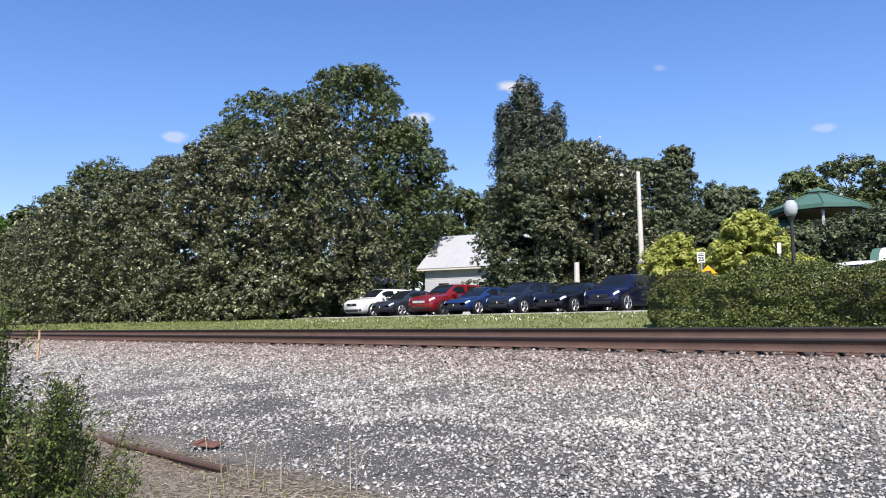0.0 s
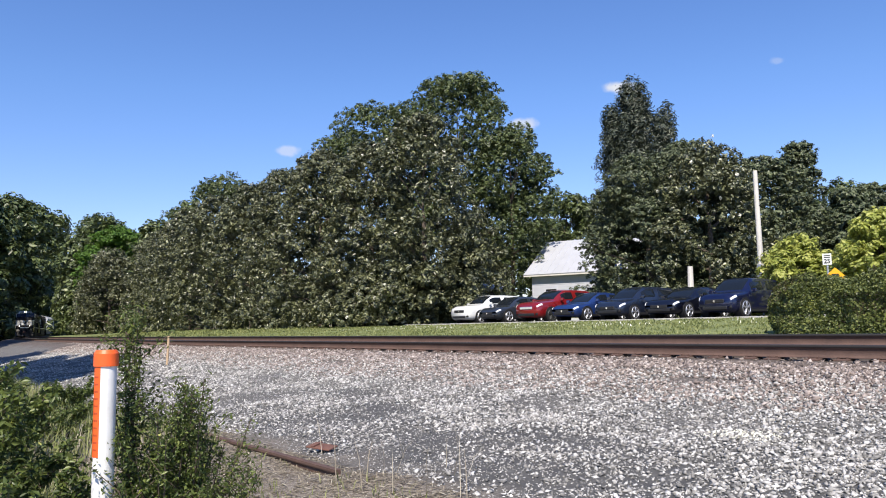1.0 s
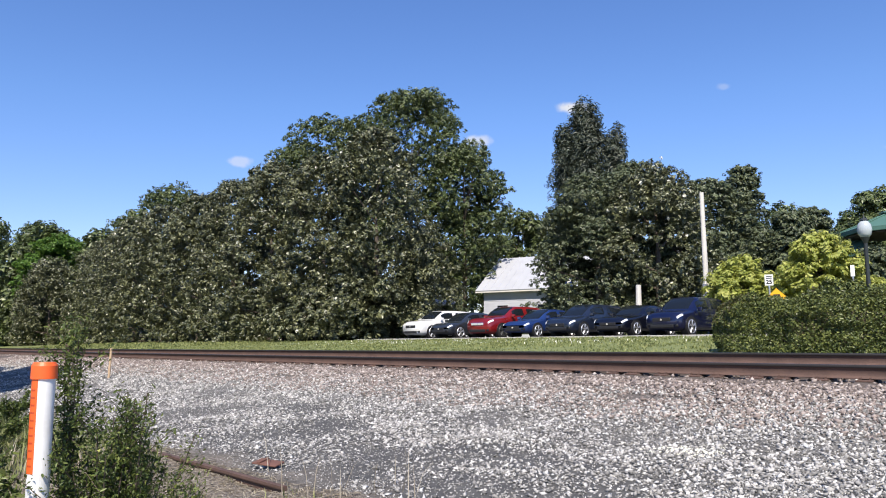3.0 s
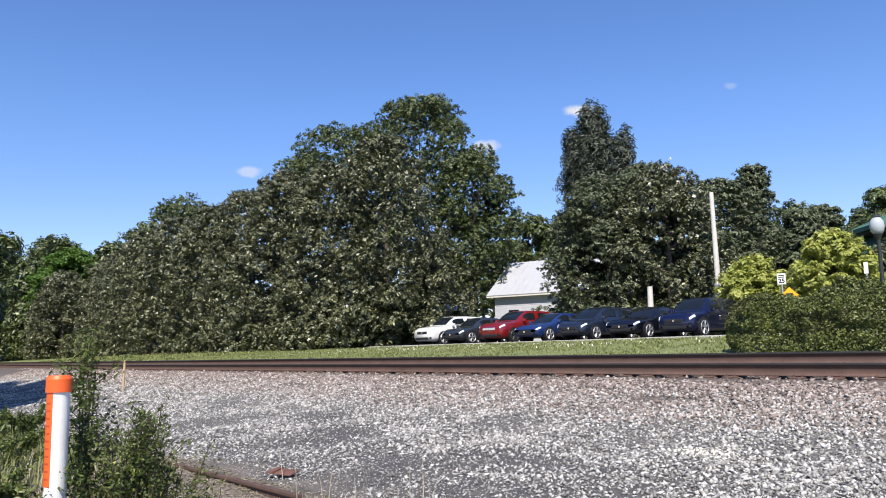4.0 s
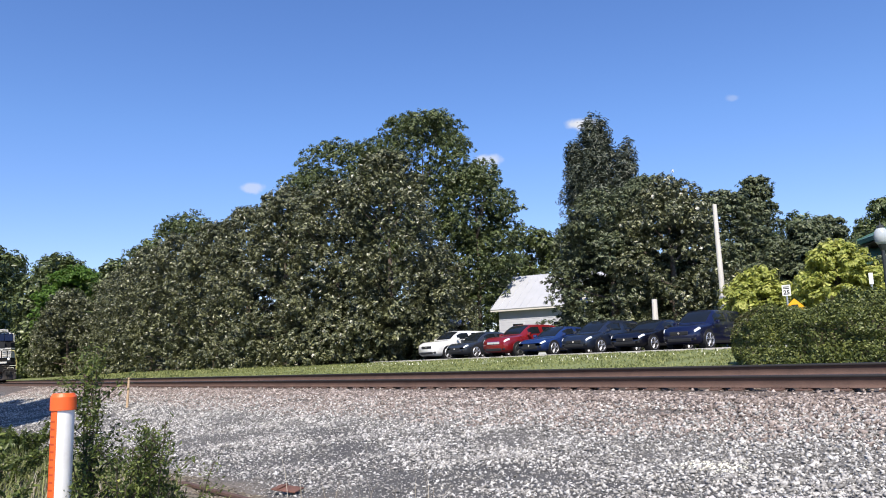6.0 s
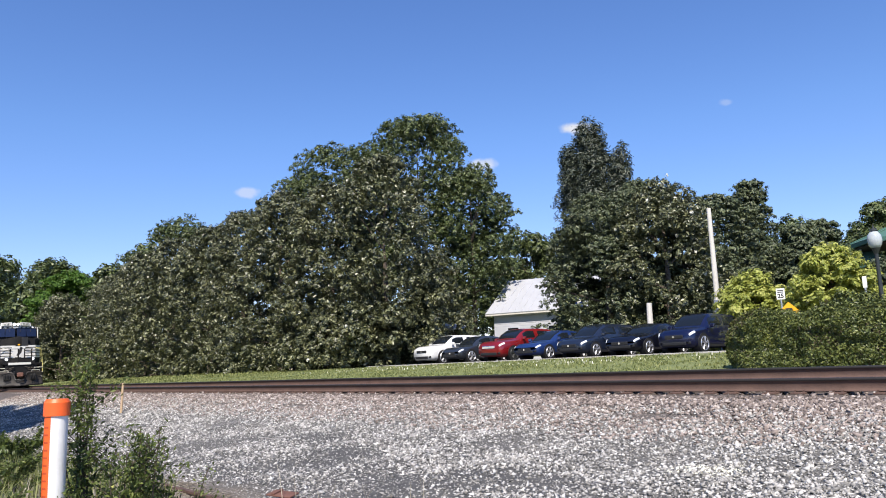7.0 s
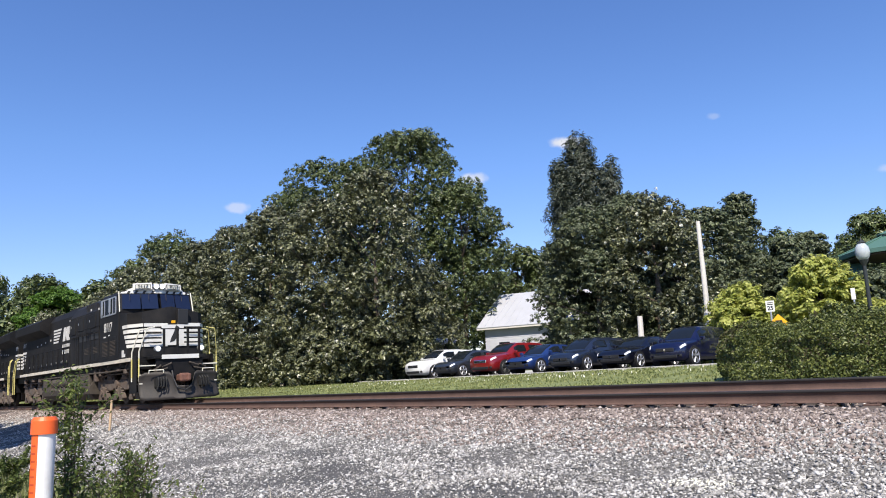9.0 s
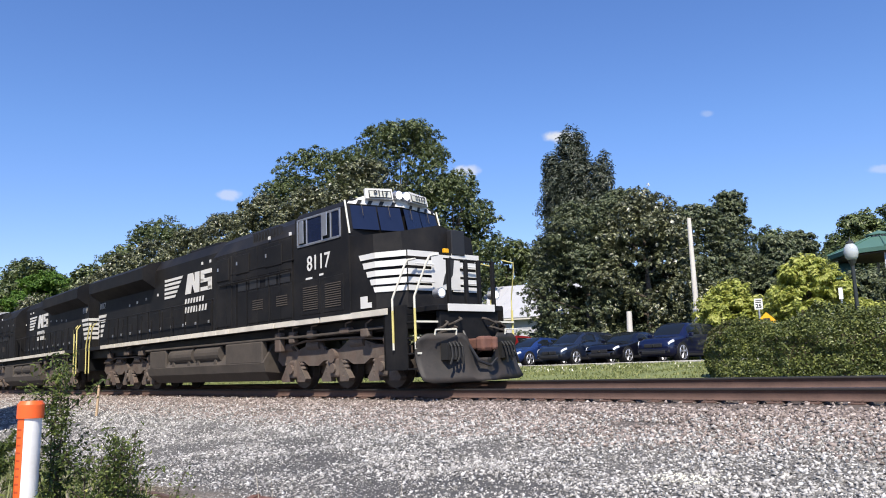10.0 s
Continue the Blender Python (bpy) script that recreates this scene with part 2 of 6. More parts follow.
def prism(bm, outline, y0, y1):
    """An outline in x and z, pulled from y0 to y1."""
    near = [bm.verts.new((x, y0, z)) for x, z in outline]
    far = [bm.verts.new((x, y1, z)) for x, z in outline]
    bm.faces.new(near)
    bm.faces.new(far[::-1])
    for i in range(len(outline)):
        j = (i + 1) % len(outline)
        bm.faces.new((near[j], near[i], far[i], far[j]))
    bmesh.ops.recalc_face_normals(bm, faces=bm.faces)
    return bm


def fresh():
    return bmesh.new()


# ---- ground ----
def bend(x):
    """How far the line swings away from its straight course."""
    x = np.asarray(x, float)
    d = np.clip(-28 - x, 0, 260)
    far = np.clip(-288 - x, 0, None)
    return d * d / 1350 + far * 0.385


TRACK_Y = 11.65
PROFILE = [(-400, -1.6), (-30, -1.5), (0, -1.25), (4.6, -1.22), (5.6, -1.12), (7.5, -0.84), (9.7, -0.33), (10.3, -0.29), (10.6, -0.24), (13.0, -0.2), (13.7, -0.22),
           (14.6, -0.22), (16.2, 0.0), (20, 0.25), (25.6, 0.5), (34, 0.56), (60, 1.0), (400, 4)]


def ground_z(x, y):
    v = np.asarray(y, float) - bend(x)
    z = np.interp(v, [p[0] for p in PROFILE], [p[1] for p in PROFILE])
    return z + 0.03 * np.sin(1.3 * np.asarray(x) + 0.7 * v) * (v < 9.3) + 0.02 * np.sin(3.1 * np.asarray(x) - 2.2 * v) * (v < 9.3)


def ground_material():
    m, t, b = nodes("ground")
    at = t.nodes.new("ShaderNodeAttribute")
    at.attribute_name = "across"
    o = coords(t)
    wob = noise_of(t, 0.9, 5, 0.65, o)
    s = t.nodes.new("ShaderNodeMath")
    s.operation = "MULTIPLY_ADD"
    s.inputs[1].default_value, s.inputs[2].default_value = 2.2, -1.1
    t.links.new(wob, s.inputs[0])
    v = t.nodes.new("ShaderNodeMath")
    t.links.new(at.outputs["Fac"], v.inputs[0])
    t.links.new(s.outputs[0], v.inputs[1])
    r = t.nodes.new("ShaderNodeMapRange")
    r.inputs[1].default_value, r.inputs[2].default_value = 0, 40
    t.links.new(v.outputs[0], r.inputs[0])
    fine = noise_of(t, 45, 4, 0.7, o)
    mid = noise_of(t, 5, 6, 0.7, o)
    dirt = ramp(t, noise_of(t, 26, 6, 0.75, o), [(0.3, (0.06, 0.048, 0.038)), (0.5, (0.18, 0.15, 0.12)), (0.66, (0.4, 0.36, 0.31))])
    asphalt = ramp(t, mid, [(0.3, (0.045, 0.045, 0.047)), (0.6, (0.09, 0.088, 0.086)), (0.75, (0.17, 0.165, 0.155))])
    # gravel and ballast ground darkened, to stand for shade in gaps between stones
    gravel = ramp(t, fine, [(0.35, (0.045, 0.043, 0.041)), (0.52, (0.12, 0.115, 0.11)), (0.68, (0.27, 0.26, 0.25))])
    ballast = ramp(t, fine, [(0.35, (0.035, 0.027, 0.024)), (0.52, (0.1, 0.08, 0.07)), (0.68, (0.22, 0.185, 0.17))])
    turf = ramp(t, mid, [(0.3, (0.1, 0.125, 0.04)), (0.55, (0.17, 0.2, 0.07)), (0.75, (0.3, 0.28, 0.14))])
    zones = r.outputs[0]
    sep = t.nodes.new("ShaderNodeSeparateXYZ")
    t.links.new(o, sep.inputs[0])
    along = t.nodes.new("ShaderNodeMapRange")
    along.inputs[1].default_value, along.inputs[2].default_value = -17.0, -12.0
    t.links.new(sep.outputs[0], along.inputs[0])
    earth = mix(t, along.outputs[0], mix(t, noise_of(t, 0.6, 4, 0.6, o), dirt, gravel), dirt)
    c = mix(t, ramp(t, zones, [(0.105, (0, 0, 0)), (0.125, (1, 1, 1))]), earth, mix(t, along.outputs[0], gravel, asphalt))
    c = mix(t, ramp(t, zones, [(0.18, (0, 0, 0)), (0.2, (1, 1, 1))]), c, gravel)
    c = mix(t, ramp(t, zones, [(0.215, (0, 0, 0)), (0.235, (1, 1, 1))]), c, ballast)
    c = mix(t, ramp(t, zones, [(0.345, (0, 0, 0)), (0.36, (1, 1, 1))]), c, turf)
    t.links.new(c, b.inputs["Base Color"])
    b.inputs["Roughness"].default_value = 0.9
    bump(t, b, fine, 0.6, 0.03)
    return m


def build_ground():
    xs = np.r_[-2500, -1200, -600, -400, np.arange(-300, -60, 4.0), np.arange(-60, -16, 0.8), np.arange(-16, 8, 0.3), np.arange(8, 40, 2.0), 60, 120, 400, 1200, 2500]
    vs = np.r_[-2500, -900, -300, -100, -40, -15, np.arange(-6, 3, 0.6), np.arange(3, 14.8, 0.14), np.arange(14.8, 36, 0.8), 40, 50, 65, 90, 140, 250, 500, 1200, 2500]
    gx, gv = np.meshgrid(xs, vs)
    gy = gv + bend(gx) * np.clip(1 - np.abs(gv) / 2000, 0, 1)
    gz = ground_z(gx, gv + bend(gx))
    k = len(xs)
    i = np.arange(len(vs) - 1)[:, None] * k + np.arange(k - 1)[None]
    faces = np.stack([i, i + 1, i + k + 1, i + k], -1).reshape(-1, 4)
    ob = arrays("ground", np.stack([gx, gy, gz], -1).reshape(-1, 3), faces, ground_material())
    at = ob.data.attributes.new("across", "FLOAT", "POINT")
    at.data.foreach_set("value", gv.astype(np.float32).ravel())
    return tagged(ob, "dirt, crushed stone and mown grass beside the railway", "ground", kind="structure")


build_ground()


# ---- railway ----
CANT = 0.13   # the far rail lies higher


def rail_outline():
    half = [(0.0, 0.0), (0.036, -0.004), (0.038, -0.03), (0.034, -0.042), (0.01, -0.055), (0.009, -0.145), (0.02, -0.16), (0.075, -0.176), (0.076, -0.186)]
    return half + [(-y, z) for y, z in half[:0:-1]]


def build_rail(v, lift, label):
    """A rolled rail that follows the bend of the line."""
    line = rail_outline()
    xs = np.r_[np.arange(-290, -40, 5.0), np.arange(-40, -24, 2.0), np.arange(-24, 61, 12.0)]
    n = len(line)
    verts = [(x, v + float(bend(x)) + y, z + lift) for x in xs for y, z in line]
    faces = [(i * n + j, i * n + (j + 1) % n, (i + 1) * n + (j + 1) % n, (i + 1) * n + j) for i in range(len(xs) - 1) for j in range(n)]
    ob = arrays("rail", verts, faces, MAT["steel_rust"])
    ob.data.materials.append(MAT["steel_head"])
    ob.data.materials.append(MAT["rail_grease_shade"])
    for p in ob.data.polygons:
        if p.index % n in (0, n - 1):
            p.material_index = 1
        elif p.index % n in (1, 2, n - 2, n - 3):
            # head sides and lips take the painted shade line
            p.material_index = 2
    return tagged(ob, label, "rail", "rails of the main line")


build_rail(TRACK_Y - 0.755, 0.0, "rusty steel rail with a polished head on timber ties")
build_rail(TRACK_Y + 0.755, CANT, "rusty steel rail with a polished head on timber ties")


def ties():
    bm = fresh()
    box(bm, -0.115, 0.115, -1.3, 1.3, -0.18, 0.0, 0.012)
    mesh = bpy.data.meshes.new("railway_tie")
    bm.to_mesh(mesh)
    bm.free()
    mesh.materials.append(MAT["tie"])
    bm = fresh()
    box(bm, -0.1, 0.1, -0.19, 0.19, 0.0, 0.022, 0.005)
    for sx in (-0.06, 0.06):
        for sy in (-0.1, 0.1):
            box(bm, sx - 0.012, sx + 0.012, sy - 0.015, sy + 0.015, 0.02, 0.05)
    plate = bpy.data.meshes.new("tie_plate")
    bm.to_mesh(plate)
    bm.free()
    plate.materials.append(MAT["steel_rust"])
    rnd = random.Random(5)
    for i in range(150):
        x = 8 - 0.495 * i + rnd.uniform(-0.07, 0.07)
        tie = new("railway_tie", mesh)
        y = TRACK_Y + float(bend(x)) + rnd.uniform(-0.04, 0.04)
        tie.matrix_basis = pose(x, y, -0.208 + CANT / 2, math.degrees(math.atan2(CANT, 1.51)), 0, rnd.uniform(-1.5, 1.5))
        tagged(tie, "weathered creosoted timber railway tie in crushed stone", "railway tie", "ties of the main line")
        for s in (-0.755, 0.755):
            p = new("tie_plate", plate)
            p.parent = tie
            p.matrix_basis = pose(0, s, 0.0)


ties()


# ---- plants ----
def leaves(name, places, normals, size, material, parent, rng, aspect=0.5, spread=0.9, fold=0.25):
    """Folded four-cornered leaves, each its own island."""
    n = len(places)
    nr = normals + rng.normal(0, spread, (n, 3))
    nr /= np.linalg.norm(nr, axis=1, keepdims=True) + 1e-9
    a = np.cross(nr, rng.normal(0, 1, (n, 3)))
    a /= np.linalg.norm(a, axis=1, keepdims=True) + 1e-9
    b = np.cross(nr, a)
    s = (size * rng.uniform(0.6, 1.35, n))[:, None]  # size: one number, or one a leaf
    tip, side, up = a * s * 0.5, b * s * aspect * 0.5, nr * s * fold * 0.5
    v = np.stack([places - tip, places + side + up, places + tip, places - side + up], 1).reshape(-1, 3)
    i = np.arange(n)[:, None] * 4
    return arrays(name, v, np.concatenate([i + [0, 1, 2], i + [0, 2, 3]], 1).reshape(-1, 3), material, parent)


def ball(n, rng):
    d = rng.normal(0, 1, (n, 3))
    return d / np.linalg.norm(d, axis=1, keepdims=True)


SHAPES = {
    "dome": lambda h: np.sqrt(np.clip(1 - np.abs((h - 0.28) / 0.74) ** 2.2, 0, 1)) * (1 - 0.18 * h),
    "round": lambda h: np.sqrt(np.clip(1 - ((h - 0.52) / 0.5) ** 2, 0, 1)),
    "broad": lambda h: np.sqrt(np.clip(1 - np.abs((h - 0.42) / 0.6) ** 2.8, 0, 1)),
    "spire": lambda h: np.clip(1.08 - h, 0, 1) ** 0.62 * (0.72 + 0.28 * np.sin(h * 19)),
    "cone": lambda h: np.clip(1.02 - h, 0, 1) ** 0.75 * np.clip(h * 9, 0.3, 1),
    "tall": lambda h: np.sqrt(np.clip(1 - np.abs((h - 0.45) / 0.56) ** 2.6, 0, 1)) * (1 - 0.25 * h),
}


def tree(name, x, y, top, radius, shape, leaf, size, count, label, bottom=0.0, clumps=60, clump=0.2, seed=1, flowers=0, flat=0.8, trunk=0.22, aspect=0.5, stretch=1.0, tuft=0.75):
    """A tree or shrub: trunk, limbs and a crown of leaf clumps with gaps between them."""
    rng = np.random.default_rng(seed)
    z0 = float(ground_z(x, y)) - 0.05
    height = top - z0
    thing = empty(name, pose(x, y, z0), label, "tree" if height > 3 else "shrub", "trees and shrubs beside the line")
    low = height * bottom
    h = rng.uniform(0, 1, clumps) ** (1.15 if shape == "dome" else 0.8)
    r = SHAPES[shape](h) * radius
    turn = np.arange(clumps) * 2.399963 + rng.uniform(-0.5, 0.5, clumps)
    cr = clump * radius * rng.uniform(0.65, 1.3, clumps) + 0.1
    reach = np.maximum(r - cr * 0.6, 0) * rng.uniform(0.55, 1.08, clumps) ** 0.6
    centre = np.stack([np.cos(turn) * reach * stretch, np.sin(turn) * reach, low + h * (height - low - cr.mean() * 0.7)], 1)
    share = (cr ** 2 / (cr ** 2).sum() * count / 14).astype(int) + 3
    places, normals, sizes = [], [], []
    for c, rad, k in zip(centre, cr, share):
        d = ball(k, rng)
        d[:, 2] = np.where(rng.random(k) < 0.72, np.abs(d[:, 2]), d[:, 2])
        knot = c + d * rad * rng.uniform(0.85, 1.15, (k, 1)) * (1, 1, flat)
        e = ball(k * 13, rng) + np.repeat(d, 13, 0) * 0.5 + (0, 0, 0.25)
        places.append(np.repeat(knot, 13, 0) + e * size * tuft * rng.uniform(0.5, 1.1, (k * 13, 1)) * (1, 1, 0.5 + 0.5 * flat))
        normals.append(e * 0.7 + np.repeat(d, 13, 0) * 0.45 + (0, 0, 0.4))
        sizes.append(np.full(k * 13, size))
        # the shaded inside of the clump
        q = ball(k, rng)
        places.append(c + q * rad * rng.uniform(0.2, 0.55, (k, 1)) * (1, 1, flat))
        normals.append(q)
        sizes.append(np.full(k, size * 1.5))
    places, normals, sizes = np.concatenate(places), np.concatenate(normals), np.concatenate(sizes)
    keep = places[:, 2] > 0.03
    places, normals, sizes = places[keep], normals[keep], sizes[keep]
    leaves("crown", places, normals, sizes, leaf, thing, rng, aspect, 0.38)
    bm = fresh()
    tr = trunk
    mid = Vector((rng.uniform(-0.15, 0.15), rng.uniform(-0.15, 0.15), height * 0.45))
    rod(bm, (0, 0, 0), mid, tr, tr * 0.7, 9)
    rod(bm, mid, (0, 0, height * (0.6 if shape == "dome" else 0.86)), tr * 0.7, tr * 0.15, 7)
    part("trunk", bm, MAT["bark"], thing)
    for j in rng.choice(clumps, min(9, clumps), replace=False):
        bm = fresh()
        c = Vector(centre[j])
        start = Vector((0, 0, max(0.3, min(c.z * 0.75, height * 0.8))))
        rod(bm, start, c, tr * 0.33, tr * 0.08, 6)
        part("limb", bm, MAT["bark"], thing)
    if flowers:
        out = np.argsort(-(normals @ np.array([-0.1, -0.8, 0.5])))[: len(places) // 2]
        pick = rng.choice(out, flowers, replace=False)
        f = places[pick] + normals[pick] * 0.1
        rep = np.repeat(f, 7, 0)
        d = ball(len(rep), rng)
        leaves("blossom", rep + d * 0.06, d, 0.16, MAT["petal"], thing, rng, 0.7, 0.3)
    return thing


MAGNOLIA = "dark glossy evergreen magnolia with white blossoms down to the grass"
for i, (x, y, top, rad) in enumerate([
        (-38.9, 28.6, 14.4, 4.4), (-43.6, 27.6, 13.3, 4.2), (-50.2, 27.2, 14.0, 4.4), (-56.6, 27.4, 13.6, 4.2), (-64.0, 27.8, 13.5, 4.6),
        (-73.4, 28.2, 13.9, 5.2), (-84.0, 29.2, 14.2, 5.6), (-95.5, 31.0, 13.8, 5.6), (-107.0, 33.0, 14.6, 5.4), (-39.2, 33.0, 8.5, 2.8), (-115.5, 28.4, 12.6, 4.8), (-124.0, 30.0, 12.4, 5.0), (-38.3, 26.9, 5.2, 1.9), (-41.6, 25.9, 4.4, 1.9)]):
    tree("magnolia", x, y, top, rad, "dome", MAT["magnolia"], 0.2 if x > -60 else 0.26, (46000 if rad > 3 else 13000) if x > -60 else 24000, MAGNOLIA, 0.01, 290 if rad > 3 else 90, 0.13 if rad > 3 else 0.2, 10 + i, 34 if rad > 3 else 10)
OAK = "tall broad-leaved tree with a deep green summer crown"
for i, (x, y, top, rad, n) in enumerate([
        (-52.6, 42.8, 23.4, 7.2, 84000), (-60.9, 39.4, 22.2, 7.2, 60000), (-46.5, 43.6, 17.2, 4.2, 24000), (-118.0, 46.0, 25.6, 9.2, 16000),
        (-51.8, 56.2, 13.4, 4.6, 4000), (-34.0, 78.6, 14.3, 4.6, 4000), (-29.5, 84.5, 13.9, 3.6, 3000), (-24.0, 73.4, 13.7, 2.9, 2500), (-20.9, 77.2, 15.1, 4.8, 4000),
        (-15.4, 76.0, 14.2, 4.7, 4000), (-27, 88, 12, 6, 3000), (-40, 80, 13, 6, 3000), (-60, 60, 12, 6, 3000), (-9, 74, 14, 5, 3000), (-13.5, 49.5, 6.6, 3.4, 3500), (-9.0, 50.5, 7.0, 3.6, 3500), (-17.4, 51.5, 7.6, 3.2, 3500)]):
    tree("oak_tree", x, y, top, rad, "broad" if i < 3 else "round", MAT["oak"], 0.24 if i < 3 else 0.36, n if i < 3 else int(n * 3.2), OAK, 0.14, 230 if i < 3 else 90, 0.15 if i < 3 else 0.22, 40 + i)
tree("lime_tree", -131.0, 33.0, 17.6, 6.0, "broad", MAT["lime"], 0.55, 12000, "bright green leafy tree at the bend of the line", 0.05, 60, 0.26, 61)
# Rows with y below 14 are unseen trees, added to shade the line.
for i, (x, y, top, rad) in enumerate([
        (-150, 34, 22, 7.5), (-136, 32, 19.8, 7), (-165, 38, 24.5, 8), (-180, 42, 27, 8.5), (-200, 51, 28, 9), (-215, 23, 34, 10), (-232, 31, 37, 11), (-255, 38, 41, 12),
        (-150, 9.5, 33, 7), (-166, 11, 34, 8), (-183, 13, 34, 8), (-126, 6.5, 19, 5), (-112, 6, 15, 3.8), (-198, 17, 26, 8), (-138, 7, 21, 5.5), (-124, 37, 18, 6), (-225, 62, 28, 10), (-128, 45, 24.0, 7),
        (-276, 44, 43, 11), (-306, 52, 46, 13), (-340, 62, 50, 14), (-352, 84, 46, 12), (-73, 1.0, 26, 4.6), (-81, 1.2, 27, 5), (-89, 1.4, 28, 5.5), (-98, 2.0, 28, 5.5), (-107, 2.6, 29, 5.5), (-320, 98, 28, 12)]):
    tree("woodland_tree", x, y, top, rad, "dome", MAT["oak"], 0.8 if x > -210 else 1.5, 5000 if x > -210 else 10000, "dark green woodland tree at the bend, in a stand with unseen shade trees", 0.0, 70, 0.26, 70 + i)
# None of these comes into view: they throw shade on line and slope.
for i, (x, y, top, rad) in enumerate([(-135, 1, 20, 7), (-150, 0.5, 22, 8), (-120, -3, 19, 7), (-167, 2, 22, 8), (-105, -5, 17, 6), (-184, 3, 22, 8), (-26, -3.0, 16, 2.6), (-31.5, -2.4, 15, 2.4), (-22.5, -1.6, 14, 1.4), (-40, -4.5, 17, 4)]):
    tree("unseen_shade_tree", x, y, top, rad, "broad", MAT["oak"], 0.7, 3500, "unseen leafy tree, added to shade the line and the stone slope", 0.2, 60, 0.25, 180 + i)
HEM = "dark green hemlock with drooping layered branches"
for i, (x, y, top, rad) in enumerate([(-26.4, 35.2, 10.3, 4.1), (-26.6, 39.1, 11.6, 3.6), (-30.0, 38.3, 8.2, 2.3), (-23.4, 39.4, 9.0, 3.0)]):
    tree("hemlock", x, y, top, rad, "dome", MAT["hemlock"], 0.17, 44000, HEM, 0.06, 170, 0.17, 80 + i, flat=0.45)
tree("magnolia", -22.6, 35.6, 9.9, 3.5, "dome", MAT["magnolia"], 0.17, 36000, "dark evergreen magnolia with white blossoms behind the parked cars", 0.12, 150, 0.17, 84, 24)
tree("pine", -43.3, 56.8, 22.0, 5.6, "spire", MAT["pine"], 0.42, 26000, "tall blue-green pine with upswept shoots", 0.1, 130, 0.17, 91, flat=1.75, aspect=0.22, tuft=0.8)
tree("pine", -45.2, 55.8, 20.2, 2.6, "spire", MAT["pine"], 0.42, 8000, "slim blue-green pine leader with upswept shoots", 0.1, 60, 0.2, 93, flat=1.75, aspect=0.22, tuft=0.8)
tree("pine", -40.6, 57.6, 19.2, 3.0, "spire", MAT["pine"], 0.42, 9000, "shorter blue-green pine leader with upswept shoots", 0.1, 60, 0.2, 92, flat=1.75, aspect=0.22, tuft=0.8)
for i, (x, y, top, rad) in enumerate([(-23.6, 43.0, 10.7, 3.9), (-28.0, 56.6, 14.6, 3.9), (-18.9, 44, 8.0, 3.2), (-23.5, 58, 10.6, 4.0)]):
    tree("cedar", x, y, top, rad, "cone" if i else "dome", MAT["hemlock"], 0.21, 30000, "grey-green cedar with flat spreading branches", 0.05, 130, 0.22, 190 + i, flat=0.28)
YEL = "bright yellow-green ornamental shrub behind the hedge"
tree("golden_shrub", -16.4, 32.6, 4.2, 1.85, "dome", MAT["yellow"], 0.2, 13000, YEL, 0.0, 80, 0.23, 95, flat=0.6, tuft=0.7)
tree("golden_shrub", -12.75, 32.2, 4.8, 2.15, "dome", MAT["yellow"], 0.2, 16000, YEL, 0.0, 90, 0.22, 96, flat=0.6, tuft=0.7)
tree("golden_shrub", -10.6, 31.6, 2.6, 1.2, "round", MAT["yellow"], 0.2, 2500, YEL, 0.0, 30, 0.3, 97)
tree("round_bush", -8.35, 22.4, 2.0, 1.0, "dome", MAT["hedge"], 0.12, 7000, "clipped rounded green bush behind the hedge", 0.0, 70, 0.25, 98, stretch=1.3)
for i, (x, y, top, rad) in enumerate([(-13.0, 44.8, 5.6, 2.6), (-10.2, 44.6, 5.6, 2.4), (-12.3, 36.8, 4.3, 1.6), (-9.9, 36.6, 4.75, 2.2), (-7.2, 35.8, 5.3, 2.6), (-3.2, 35.4, 5.4, 2.8)]):
    tree("crape_myrtle", x, y, top, rad, "round", MAT["hemlock"], 0.17, 13000, "dense dark green shrub tree beside the pavilion", 0.0, 60, 0.26, 100 + i)


